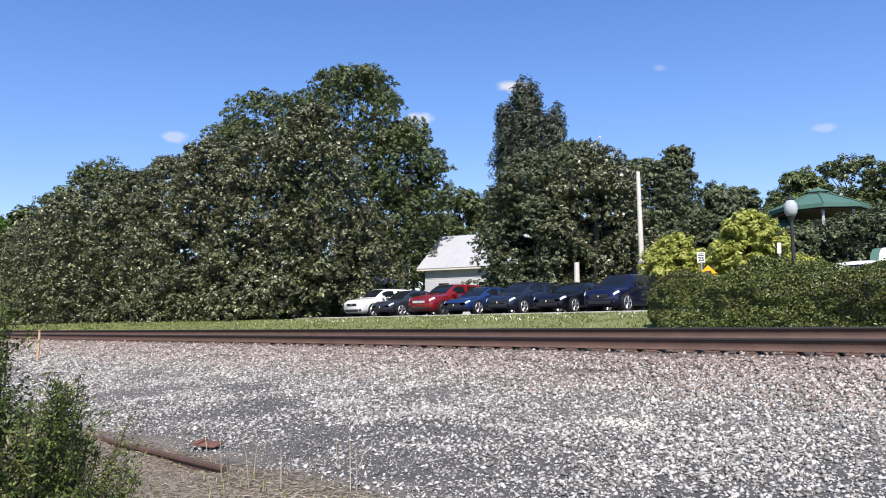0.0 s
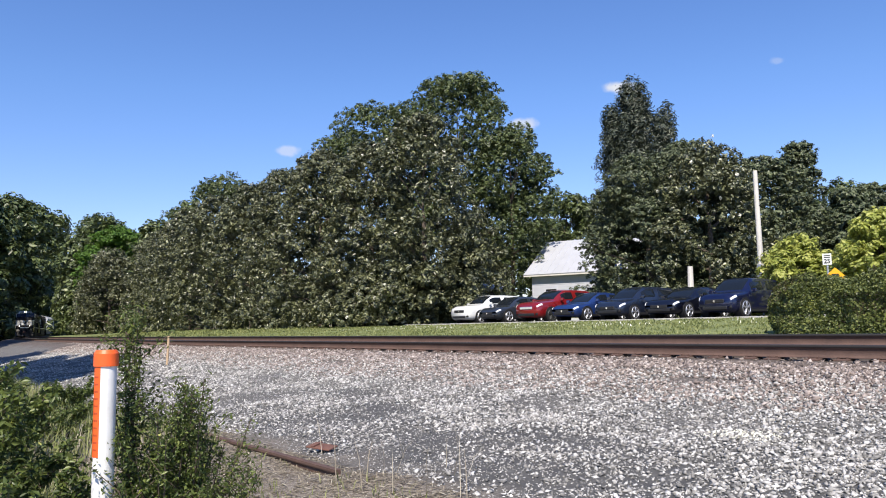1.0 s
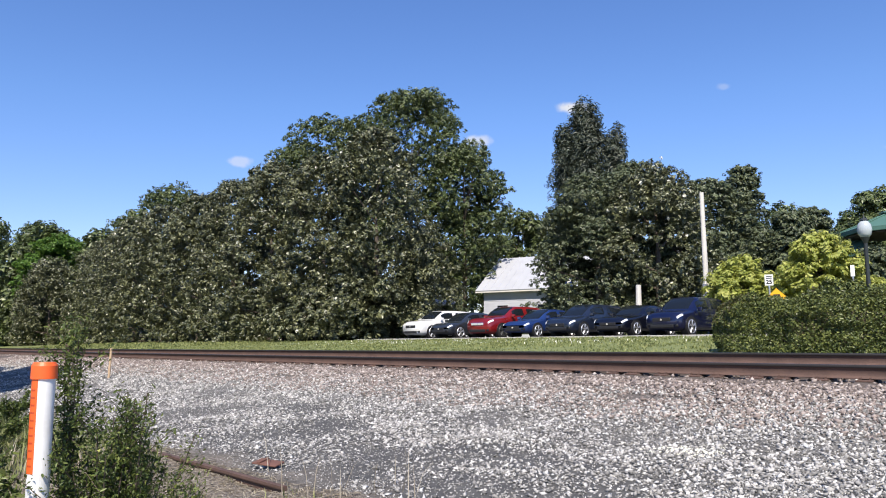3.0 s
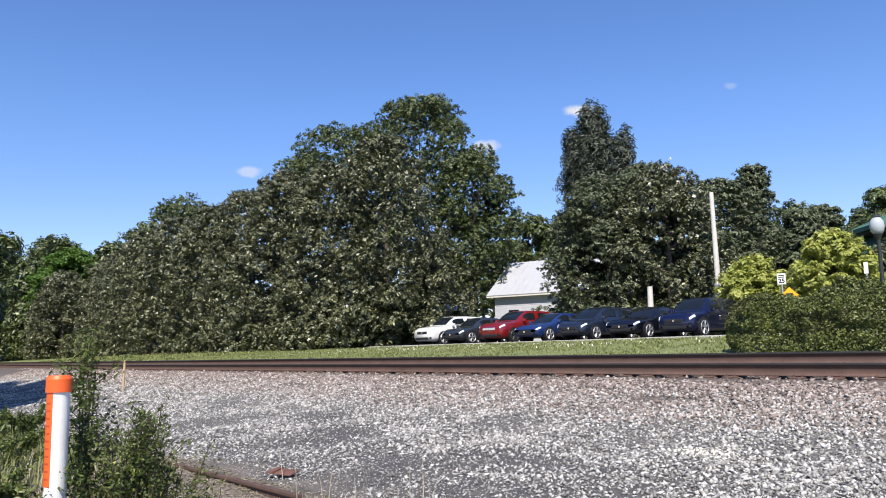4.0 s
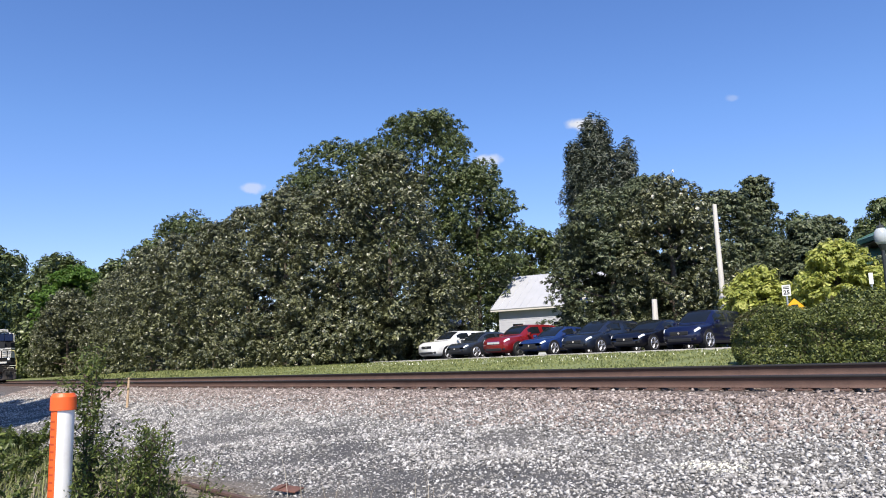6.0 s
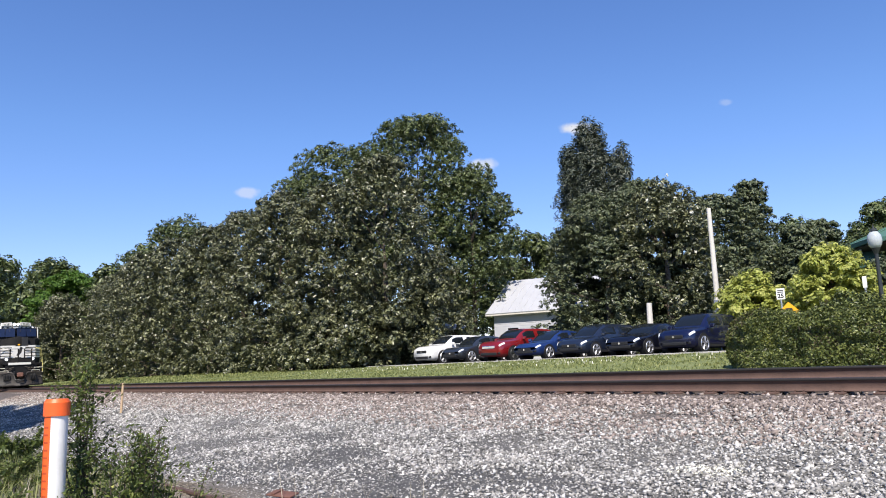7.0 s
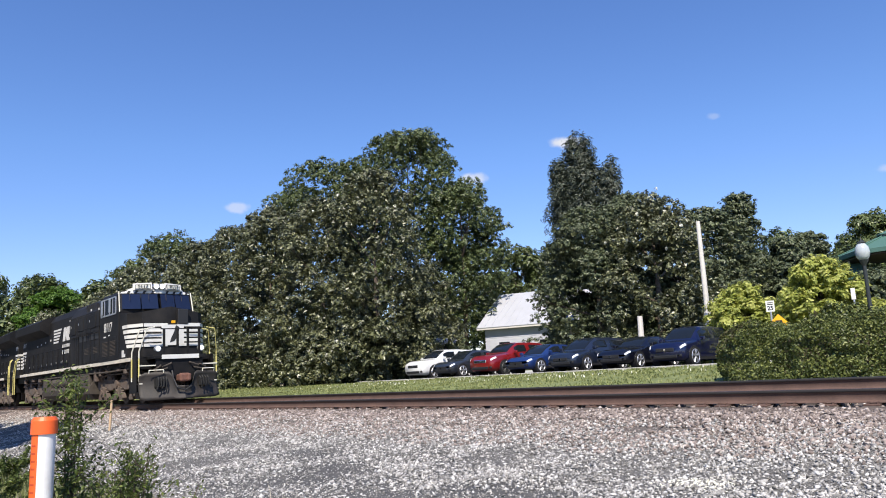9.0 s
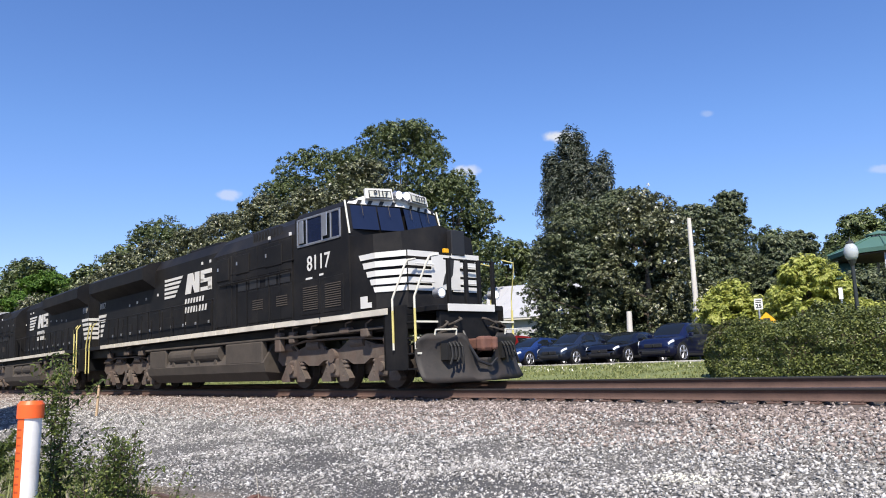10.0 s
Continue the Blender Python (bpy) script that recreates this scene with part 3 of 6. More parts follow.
def hedge(x0, x1, y0, y1, top):
    """A clipped hedge: a rounded box of small leaves round a dark core."""
    rng = np.random.default_rng(7)
    base = 0.0
    thing = empty("hedge", pose((x0 + x1) / 2, (y0 + y1) / 2, base), "long clipped green hedge with brownish new tips", "hedge")
    hx, hy, hz = (x1 - x0) / 2, (y1 - y0) / 2, top - base
    n = 125000
    d = rng.uniform(-1, 1, (n, 3)) * (1, 1, 0.5) + (0, 0, 0.5)
    face = rng.choice(3, n, p=(0.06, 0.56, 0.38))
    d[face == 0, 0] = np.where(rng.random((face == 0).sum()) < 0.85, -1, 1)
    d[face == 1, 1] = np.where(rng.random((face == 1).sum()) < 0.85, -1, 1)
    d[face == 2, 2] = 1
    edge = 1 - 0.12 * (np.abs(d[:, 1]) > 0.75) * np.clip(d[:, 2] - 0.7, 0, 1) * 3
    p = d * (hx, hy, hz) * np.stack([np.ones(n), edge, edge], 1)
    end = np.clip((np.abs(d[:, 0]) * hx - (hx - 1.3)) / 1.3, 0, 1)
    p[:, 1] *= 1 - 0.6 * end ** 2
    p[:, 2] *= 1 - 0.2 * end ** 2
    lump = np.array([noise.noise((a * 1.1, b * 1.1, c * 1.6)) for a, b, c in p[:, :3]])
    fine = np.array([noise.noise((a * 3.6, b * 3.6, c * 4.5 + 7)) for a, b, c in p[:, :3]])
    nrm = np.eye(3)[face] * np.sign(d[np.arange(n), face] + 1e-9)[:, None]
    p += nrm * (lump * 0.26 + fine * 0.13 - np.abs(rng.normal(0, 0.09, n)))[:, None]
    tips = np.array([noise.noise((a * 0.5, b * 0.5 + 4, c * 0.7)) for a, b, c in p]) + rng.normal(0, 0.25, n) > 0.62 - 0.35 * end * d[:, 2]
    leaves("foliage", p[~tips], nrm[~tips], 0.06, MAT["hedge"], thing, rng, 0.6, 0.8)
    leaves("new_tip", p[tips], nrm[tips], 0.058, MAT["hedge_tip"], thing, rng, 0.6, 0.8)
    bm = fresh()
    box(bm, -hx + 1.3, hx - 1.3, -hy + 0.5, hy - 0.5, 0.02, hz - 0.4, 0.2)
    part("inner_wood", bm, MAT["bark"], thing)
    return thing


hedge(-9.3, 6.0, 16.3, 18.6, 1.33)

for i, (x, y, top, rad) in enumerate([(-78, 92, 9, 7), (-66, 96, 9, 7), (-56, 94, 9.5, 7), (-46, 98, 10, 7), (-35, 96, 10, 7), (-24, 98, 9, 7), (-13, 96, 9, 7), (-2, 94, 9, 7), (-90, 62, 9, 7), (-104, 60, 9, 7), (-76, 56, 8, 6), (-66, 52, 7, 6), (-120, 64, 11, 8), (-140, 60, 12, 8)]):
    tree("woodland_tree", x, y, top, rad, "dome", MAT["oak"], 0.8, 3000, "dark green woodland tree far behind the houses", 0.0, 50, 0.28, 120 + i)
for i, (x, y, top, rad) in enumerate([(-29.6, 36.4, 2.6, 1.4), (-25.3, 36.4, 3.4, 1.9), (-22.2, 37.0, 3.2, 1.9), (-19.2, 37.0, 3.0, 1.8), (-16.0, 36.6, 2.8, 1.6), (-46, 33.5, 4, 2.4), (-53, 33.5, 4, 2.6), (-60, 34, 4, 2.6), (-68, 34.5, 4, 2.8), (-41, 37, 3.2, 1.8), (-37.6, 31.0, 3.4, 1.7)]):
    tree("understorey_shrub", x, y, top, rad, "dome", MAT["hemlock"], 0.26, 3500, "dark green shrub in the shade under the trees", 0.0, 45, 0.27, 150 + i)


# ---- lettering ----
def lettering(text, height, material, parent, m, name="number", stretch=1.0):
    """Raised characters from the built-in font, in the x-y plane of m, centred."""
    cu = bpy.data.curves.new(name, "FONT")
    cu.body, cu.size, cu.align_x, cu.align_y, cu.extrude, cu.offset = text, height * 1.38, "CENTER", "CENTER", 0.003, 0.006
    tmp = bpy.data.objects.new("tmp", cu)
    scene.collection.objects.link(tmp)
    me = bpy.data.meshes.new_from_object(tmp.evaluated_get(bpy.context.evaluated_depsgraph_get()))
    bpy.data.objects.remove(tmp)
    bpy.data.curves.remove(cu)
    me.name = name
    me.materials.clear()
    me.materials.append(material)
    ob = new(name, me)
    ob.parent = parent
    ob.matrix_basis = m @ Matrix.Diagonal((stretch, 1, 1, 1))
    return ob


def side_on(x, y, z):
    """A plane that faces -y, with its x along +x."""
    return pose(x, y, z, 90, 0, 0)


def front_on(x, y, z, lean=0.0):
    """A plane that faces +x, leaning back by so many degrees."""
    return pose(x, y, z) @ pose(0, 0, 0, 0, -lean, 0) @ pose(0, 0, 0, 90, 0, 90)


def loft(bm, rings):
    """Joins closed rings of equal count, and caps the ends."""
    made = [[bm.verts.new(p) for p in ring] for ring in rings]
    n = len(made[0])
    for a, b in zip(made, made[1:]):
        for i in range(n):
            bm.faces.new((a[i], a[(i + 1) % n], b[(i + 1) % n], b[i]))
    bm.faces.new(made[0][::-1])
    bm.faces.new(made[-1])
    bmesh.ops.recalc_face_normals(bm, faces=bm.faces)
    return bm


def quad(bm, pts, thick, normal):
    """A thin plate on four or more points, raised along normal."""
    n = Vector(normal).normalized() * thick
    a = [bm.verts.new(Vector(p)) for p in pts]
    b = [bm.verts.new(Vector(p) + n) for p in pts]
    bm.faces.new(a[::-1])
    bm.faces.new(b)
    for i in range(len(a)):
        j = (i + 1) % len(a)
        bm.faces.new((a[i], a[j], b[j], b[i]))
    bmesh.ops.recalc_face_normals(bm, faces=bm.faces)
    return bm


# ---- train ----
def bogie(loco, centre):
    """A three-axle truck with its wheels, frame, springs and cylinders."""
    for dx in (-1.95, 0.0, 1.95):
        x = centre + dx
        for s in (-1, 1):
            bm = fresh()
            rod(bm, (x, s * 0.69, 0.53), (x, s * 0.83, 0.53), 0.53, 0.51, 28)
            rod(bm, (x, s * 0.66, 0.53), (x, s * 0.69, 0.53), 0.56, 0.56, 28)
            wheel = part("wheel", bm, MAT["wheel_steel"], loco)
            bm = fresh()
            box(bm, x - 0.17, x + 0.17, s * 1.06 - 0.14, s * 1.06 + 0.14, 0.3, 0.76, 0.05)
            rod(bm, (x, s * 1.18, 0.52), (x, s * 1.25, 0.52), 0.13, 0.11, 14)
            part("journal_box", bm, MAT["truck"], loco)
            for k in (-0.36, 0.36):
                bm = fresh()
                loft(bm, [[(x + k + r * math.cos(q), s * 1.06 + r * math.sin(q), 0.28 + 0.028 * j) for q in np.linspace(0, 2 * np.pi, 12, endpoint=False)] for j in range(17) for r in ((0.075, 0.11, 0.11, 0.075)[j % 4],)])
                part("coil_spring", bm, MAT["truck"], loco)
                bm = fresh()
                prism(bm, [(x + k * 0.55, 0.2), (x + k * 1.55, 0.2), (x + k * 1.7, 0.28), (x + k * 1.2, 0.5), (x + k * 0.75, 0.74), (x + k * 0.5, 0.74)], s * 1.0, s * 1.16)
                part("pedestal", bm, MAT["truck"], loco)
    for s in (-1, 1):
        bm = fresh()
        line = [(-2.75, 0.78), (-2.5, 0.62), (-2.2, 0.72), (-1.45, 0.72), (-1.2, 0.6), (-0.75, 0.6), (-0.5, 0.72), (0.5, 0.72), (0.75, 0.6), (1.2, 0.6), (1.45, 0.72), (2.2, 0.72),
                (2.5, 0.62), (2.8, 0.78), (2.8, 0.95), (2.3, 1.0), (1.7, 1.02), (1.2, 1.16), (0.6, 1.18), (0.2, 0.98), (-0.4, 0.98), (-0.8, 1.15), (-1.3, 1.12), (-1.8, 1.0), (-2.7, 1.0)]
        prism(bm, [(centre + a, b) for a, b in line], s * 1.0, s * 1.14)
        part("side_frame", bm, MAT["truck"], loco)
        for k, r in ((-2.2, 0.13), (-0.95, 0.12), (0.95, 0.12), (2.35, 0.16)):
            bm = fresh()
            rod(bm, (centre + k - 0.28, s * 1.1, 1.12), (centre + k + 0.28, s * 1.1, 1.12), r, r, 14)
            rod(bm, (centre + k + 0.28, s * 1.1, 1.12), (centre + k + 0.5, s * 1.12, 1.0), 0.04, 0.04, 8)
            part("brake_cylinder", bm, MAT["truck"], loco)
        bm = fresh()
        pipe(bm, [(centre - 2.6, s * 1.2, 1.08), (centre - 1.2, s * 1.22, 1.24), (centre + 0.9, s * 1.22, 1.22), (centre + 2.6, s * 1.2, 1.1)], 0.03)
        part("sand_pipe", bm, MAT["truck"], loco)
        bm = fresh()
        rod(bm, (centre - 0.05, s * 1.14, 0.82), (centre - 0.05, s * 1.24, 0.82), 0.19, 0.17, 16)
        part("damper_mount", bm, MAT["truck"], loco)
    bm = fresh()
    box(bm, centre - 2.6, centre + 2.6, -0.6, 0.6, 0.35, 0.95, 0.05)
    part("traction_motor", bm, MAT["truck"], loco)


def locomotive(number, label, lamps):
    loco = empty("locomotive", Matrix.Identity(4), label, "locomotive", "vehicles of the train")
    B, W, G = MAT["black_paint"], MAT["white_paint"], MAT["grime"]
    # frame and walkway
    bm = fresh()
    box(bm, -21.9, -1.0, -1.22, 1.22, 1.3, 1.62, 0.02)
    box(bm, -21.9, -1.0, -1.5, 1.5, 1.62, 1.76, 0.01)
    part("underframe", bm, B, loco)
    for s in (-1, 1):
        x = -1.25
        for k, w in enumerate((2.7, 2.2, 2.6, 0.85, 0.85, 0.85, 1.0, 0.85, 0.85, 0.85, 0.85, 0.85, 0.85, 0.85, 0.85, 0.85)):
            if x - w < -21.2:
                break
            bm = fresh()
            box(bm, x - w + 0.06, x, s * 1.515 - 0.02, s * 1.515 + 0.02, 1.63, 1.77, 0.006)
            part("sill_stripe", bm, MAT["sill"], loco)
            x -= w
    # nose: a box with cut corners and a hipped top
    bm = fresh()
    base = [(-2.9, -1.52), (-1.65, -1.5), (-0.98, -1.12), (-0.95, 0.0), (-0.98, 1.12), (-1.65, 1.5), (-2.9, 1.52)]
    tops = [3.62, 3.5, 3.52, 3.74, 3.52, 3.5, 3.62]
    tops_x = [0, -0.1, -0.22, -0.2, -0.22, -0.1, 0]
    loft(bm, [[(x, y, 1.78) for x, y in base], [(x + d, y * 0.985, z) for (x, y), z, d in zip(base, tops, tops_x)]])
    for f in list(bm.faces):
        if len(f.verts) > 4:
            bmesh.ops.poke(bm, faces=[f])
    nose = part("nose", bm, B, loco)
    # stripes round the nose
    zs = [(2.93, 3.06), (2.72, 2.86), (2.52, 2.65), (2.33, 2.46), (2.16, 2.28)]
    for k, (z0, z1) in enumerate(zs):
        back = -2.25 + 0.13 * k
        for s in (-1, 1):
            bm = fresh()
            for a, b in (((back, s * 1.512), (-1.66, s * 1.5)), ((-1.66, s * 1.5), (-1.0, s * 1.13))):
                n = Vector((b[1] - a[1], a[0] - b[0], 0)) * (1 if s < 0 else -1)
                n = Vector((abs(n.x), s * abs(n.y), 0))
                sk = 0.05 if a[0] == back else 0
                quad(bm, [(a[0], a[1], z1), (b[0] , b[1], z1), (b[0], b[1], z0), (a[0] + sk, a[1], z0)], 0.006, n)
            part("nose_stripe", bm, W, loco)
            bm = fresh()
            quad(bm, [(-0.985, s * 1.11, z1), (-0.962, s * (0.42 if 0 < k < 4 else 0.2), z1), (-0.962, s * (0.42 if 0 < k < 4 else 0.2), z0), (-0.985, s * 1.11, z0)], 0.012, (1, 0, 0))
            part("nose_stripe", bm, W, loco)
    bm = fresh()
    quad(bm, [(-0.955, -0.44, 3.0), (-0.955, 0.44, 3.0), (-0.955, 0.44, 2.2), (-0.955, -0.44, 2.2)], 0.012, (1, 0, 0))
    part("nose_panel", bm, W, loco)
    # the emblem on the nose is kept as a plain dark shape
    bm = fresh()
    quad(bm, [(-0.943, 0.12, 2.98), (-0.943, 0.26, 2.9), (-0.943, 0.2, 2.55), (-0.943, 0.05, 2.35), (-0.943, -0.12, 2.3), (-0.943, -0.06, 2.5), (-0.943, 0.04, 2.7)], 0.006, (1, 0, 0))
    part("emblem", bm, MAT["ink"], loco)
    bm = fresh()
    box(bm, -1.1, -0.93, 0.2, 0.62, 3.02, 3.62, 0.02)
    part("nose_door", bm, MAT["trim_black"], loco)
    bm = fresh()
    box(bm, -1.0, -0.93, -0.05, 0.1, 3.06, 3.16, 0.01)
    part("marker_lamp", bm, MAT["sign_yellow"], loco)
    for s in (-1, 1):
        bm = fresh()
        pipe(bm, [(-0.9, s * 0.95, 2.75), (-0.86, s * 0.95, 2.75), (-0.86, s * 0.45, 2.75), (-0.9, s * 0.45, 2.75)], 0.018)
        pipe(bm, [(-0.9, s * 0.95, 2.35), (-0.86, s * 0.95, 2.35), (-0.86, s * 0.45, 2.35)], 0.018)
        part("grab_iron", bm, W, loco)
    # cab
    bm = fresh()
    wall = [(-1.54, 1.76), (-1.54, 3.62), (-1.5, 4.36), (-1.36, 4.52), (-0.8, 4.68), (0.8, 4.68), (1.36, 4.52), (1.5, 4.36), (1.54, 3.62), (1.54, 1.76)]
    wall.insert(5, (0.0, 4.72))
    wall.append((0.0, 1.76))
    loft(bm, [[(x + vee * (1 - abs(y) / 1.54) + (0.0 if z < 3.5 else -lean * (z - 3.5)), y, z) for y, z in wall] for x, lean, vee in ((-5.05, 0.0, 0.0), (-2.6, 0.28, 0.34))])
    part("cab", bm, B, loco)
    bm = fresh()
    for s in (-1, 1):
        quad(bm, [(-2.83, s * 1.42, 4.42), (-2.51, 0.0, 4.42), (-2.6, 0.0, 4.72), (-2.76, s * 0.8, 4.69), (-2.87, s * 1.3, 4.53)], 0.02, (1, s * 0.22, 0.25))
    part("visor_band", bm, W, loco)
    for y in (-1.2, -0.92, -0.62, -0.3, 0.3, 0.62, 0.92, 1.2):
        bm = fresh()
        e = [-2.51 - 0.225 * abs(v) + 0.024 for v in (y, y + 0.1, y + 0.2, y + 0.1)]
        quad(bm, [(e[0], y, 4.42), (e[1], y + 0.1, 4.42), (e[2] - 0.03, y + 0.17, 4.53), (e[3] - 0.03, y + 0.07, 4.53)], 0.006, (1, 0, 0.25))
        part("visor_slash", bm, MAT["ink"], loco)
    for y0, y1 in ((-1.4, -0.72), (-0.68, -0.06), (0.06, 0.68), (0.72, 1.4)):
        bm = fresh()
        e0, e1 = 0.34 * (1 - abs(y0) / 1.54), 0.34 * (1 - abs(y1) / 1.54)
        quad(bm, [(-2.66 + e0, y0, 3.77), (-2.66 + e1, y1, 3.77), (-2.83 + e1, y1 * 0.97, 4.38), (-2.83 + e0, y0 * 0.97, 4.38)], 0.012, (1, 0.2 if y1 > 0 else -0.2, 0.25))
        part("windshield", bm, MAT["loco_glass"], loco)
    for y in (-1.05, -0.35, 0.35, 1.05):
        bm = fresh()
        e = 0.34 * (1 - abs(y) / 1.54)
        rod(bm, (-2.7 + e, y - 0.06, 4.12), (-2.78 + e, y - 0.05, 4.4), 0.009, 0.007, 6)
        part("wiper", bm, MAT["grime"], loco)
    for s in (-1, 1):
        bm = fresh()
        rod(bm, (-2.62, s * 1.5, 3.66), (-2.84, s * 1.47, 4.5), 0.022, 0.022, 6)
        part("drip_rail", bm, MAT["hand_rail"], loco)
        for x0, x1, m in ((-4.8, -4.45, "tinted"), (-4.4, -3.75, "loco_glass"), (-3.7, -3.36, "tinted"), (-3.3, -2.98, "loco_glass")):
            bm = fresh()
            box(bm, x0, x1, s * 1.535 - 0.012, s * 1.535 + 0.012, 3.66, 4.28, 0.01)
            part("cab_window", bm, MAT[m], loco)
        bm = fresh()
        for x0, x1, z0, z1 in ((-4.88, -2.92, 4.28, 4.33), (-4.88, -2.92, 3.6, 3.66), (-4.88, -4.82, 3.6, 4.33), (-2.97, -2.92, 3.6, 4.33), (-4.44, -4.4, 3.6, 4.3), (-3.74, -3.7, 3.6, 4.3), (-3.36, -3.32, 3.6, 4.3)):
            box(bm, x0, x1, s * 1.545 - 0.02, s * 1.545 + 0.02, z0, z1, 0.006)
        part("window_frame", bm, MAT["alloy"], loco)
        bm = fresh()
        box(bm, -3.62, -3.4, s * 1.62 - 0.01, s * 1.62 + 0.01, 3.72, 4.28, 0.008)
        part("wind_deflector", bm, MAT["alloy"], loco)
        bm = fresh()
        box(bm, -4.7, -4.5, s * 1.6 - 0.01, s * 1.6 + 0.01, 3.68, 4.26, 0.008)
        part("wind_deflector", bm, MAT["alloy"], loco)
        # louvred panels under the cab window
        for x0 in (-4.72, -3.72):
            bm = fresh()
            box(bm, x0, x0 + 0.86, s * 1.535 - 0.015, s * 1.535 + 0.015, 1.86, 2.72, 0.01)
            panel = part("louvre_panel", bm, B, loco)
            bm = fresh()
            for z in np.arange(1.98, 2.56, 0.055):
                box(bm, x0 + 0.1, x0 + 0.76, s * 1.553 - 0.012, s * 1.553 + 0.012, z, z + 0.022)
            slat = part("louvre", bm, G, panel)
        bm = fresh()
        quad(bm, [(-2.2, s * 1.535, 2.1), (-1.93, s * 1.535, 2.1), (-1.93, s * 1.535, 1.95), (-1.78, s * 1.535, 1.95), (-1.78, s * 1.535, 1.83), (-2.2, s * 1.535, 1.83)], 0.006, (0, s, 0))
        part("data_plate", bm, W, loco)
        lettering(number, 0.38, W, loco, side_on(-3.92, -1.547, 3.12) if s < 0 else pose(-3.92, 1.547, 3.12, 90, 0, 180), "road_number")
        for dz, w in ((2.78, 0.18), (2.74, 0.3)):
            bm = fresh()
            box(bm, -3.9 - w + (0.2 if w < 0.2 else -0.3), -3.9 + (0.2 if w < 0.2 else -0.3), s * 1.545 - 0.003, s * 1.545 + 0.003, dz, dz + 0.05)
            part("stencil_bar", bm, W, loco)
    # number boards and headlamps
    for s in (-1, 1):
        bm = fresh()
        quad(bm, [(-2.54, s * 0.26, 4.56), (-2.7, s * 0.98, 4.54), (-2.76, s * 0.96, 4.8), (-2.6, s * 0.26, 4.84)], 0.09, (1, s * 0.22, 0.2))
        part("number_board", bm, W, loco)
        bm = fresh()
        quad(bm, [(-2.46, s * 0.32, 4.6), (-2.585, s * 0.93, 4.58), (-2.635, s * 0.91, 4.77), (-2.51, s * 0.32, 4.79)], 0.008, (1, s * 0.22, 0.2))
        rim = part("number_surround", bm, MAT["ink"], loco)
        bm = fresh()
        quad(bm, [(-2.455, s * 0.345, 4.615), (-2.572, s * 0.905, 4.6), (-2.618, s * 0.89, 4.752), (-2.505, s * 0.345, 4.77)], 0.008, (1, s * 0.22, 0.2))
        part("number_glass", bm, MAT["board_grey"], rim)
        if lamps:
            lettering(number, 0.15, MAT["ink"], loco, Matrix.Translation((-2.487, s * 0.635, 4.69)) @ pose(0, 0, 0, 0, 0, s * 11) @ front_on(0, 0, 0, 14), "road_number", 0.95)
        else:
            bm = fresh()
            box(bm, -2.53, -2.515, s * 0.62 - 0.2, s * 0.62 + 0.2, 4.64, 4.74)
            part("number_bar", bm, W, loco)
        bm = fresh()
        rod(bm, (-2.6, s * 0.12, 4.71), (-2.42, s * 0.12, 4.7), 0.115, 0.115, 18)
        case = part("headlamp", bm, MAT["alloy"], loco)
        bm = fresh()
        rod(bm, (-2.425, s * 0.12, 4.7), (-2.405, s * 0.12, 4.7), 0.1, 0.09, 18)
        part("lens", bm, MAT["lit_lamp"] if lamps else MAT["headlight"], case)
        bm = fresh()
        rod(bm, (-0.4, s * 0.84, 2.04), (-0.2, s * 0.84, 2.04), 0.1, 0.115, 18)
        case = part("ditch_lamp", bm, MAT["alloy"], loco)
        bm = fresh()
        rod(bm, (-0.205, s * 0.84, 2.04), (-0.185, s * 0.84, 2.04), 0.085, 0.07, 18)
        part("lens", bm, MAT["lit_lamp"] if lamps else MAT["headlight"], case)
    # front platform, stairs, posts and rails
    bm = fresh()
    box(bm, -1.3, -0.16, -1.0, 1.0, 1.66, 1.78, 0.01)
    part("front_platform", bm, B, loco)
    bm = fresh()
    box(bm, -0.165, -0.14, -0.72, 0.72, 1.64, 1.8, 0.006)
    part("platform_edge", bm, W, loco)
    for y in (-0.62, -0.1, 0.3, 0.75):
        bm = fresh()
        box(bm, -0.24, -0.16, y - 0.04, y + 0.04, 1.75, 2.8, 0.01)
        part("front_post", bm, B, loco)
    bm = fresh()
    pipe(bm, [(-0.2, -0.75, 2.78), (-0.2, 0.85, 2.78)], 0.02)
    part("front_rail", bm, B, loco)
    for s in (-1, 1):
        bm = fresh()
        quad(bm, [(-0.62, s * 1.5, 0.42), (-1.42, s * 1.5, 0.42), (-1.42, s * 1.5, 1.8), (-0.62, s * 1.5, 1.8)], 0.03, (0, -s, 0))
        box(bm, -1.42, -1.36, s * 0.9 - 0.02, s * 1.5, 0.42, 1.7)
        part("step_well", bm, B, loco)
        for k, z in enumerate((0.42, 0.74, 1.06, 1.4)):
            bm = fresh()
            box(bm, -0.66, -0.3, s * 1.5 - (0.62 if s > 0 else 0), s * 1.5 + (0.62 if s < 0 else 0), z, z + 0.035, 0.006)
            step = part("step", bm, B, loco)
            bm = fresh()
            box(bm, -0.3, -0.285, s * 1.5 - (0.62 if s > 0 else 0), s * 1.5 + (0.62 if s < 0 else 0), z, z + 0.04)
            part("step_edge", bm, MAT["hand_rail"], step)
        for x, yy in ((-1.05, 1.53), (-0.34, 1.5)):
            bm = fresh()
            pipe(bm, [(x, s * yy, 0.85), (x, s * yy, 1.95), (x + 0.25, s * (yy - 0.14), 2.62), (x + 0.3, s * (yy - 0.2), 2.78), (x + 0.22, s * (yy - 0.5), 2.84)], 0.024 if s < 0 else 0.015, 8)
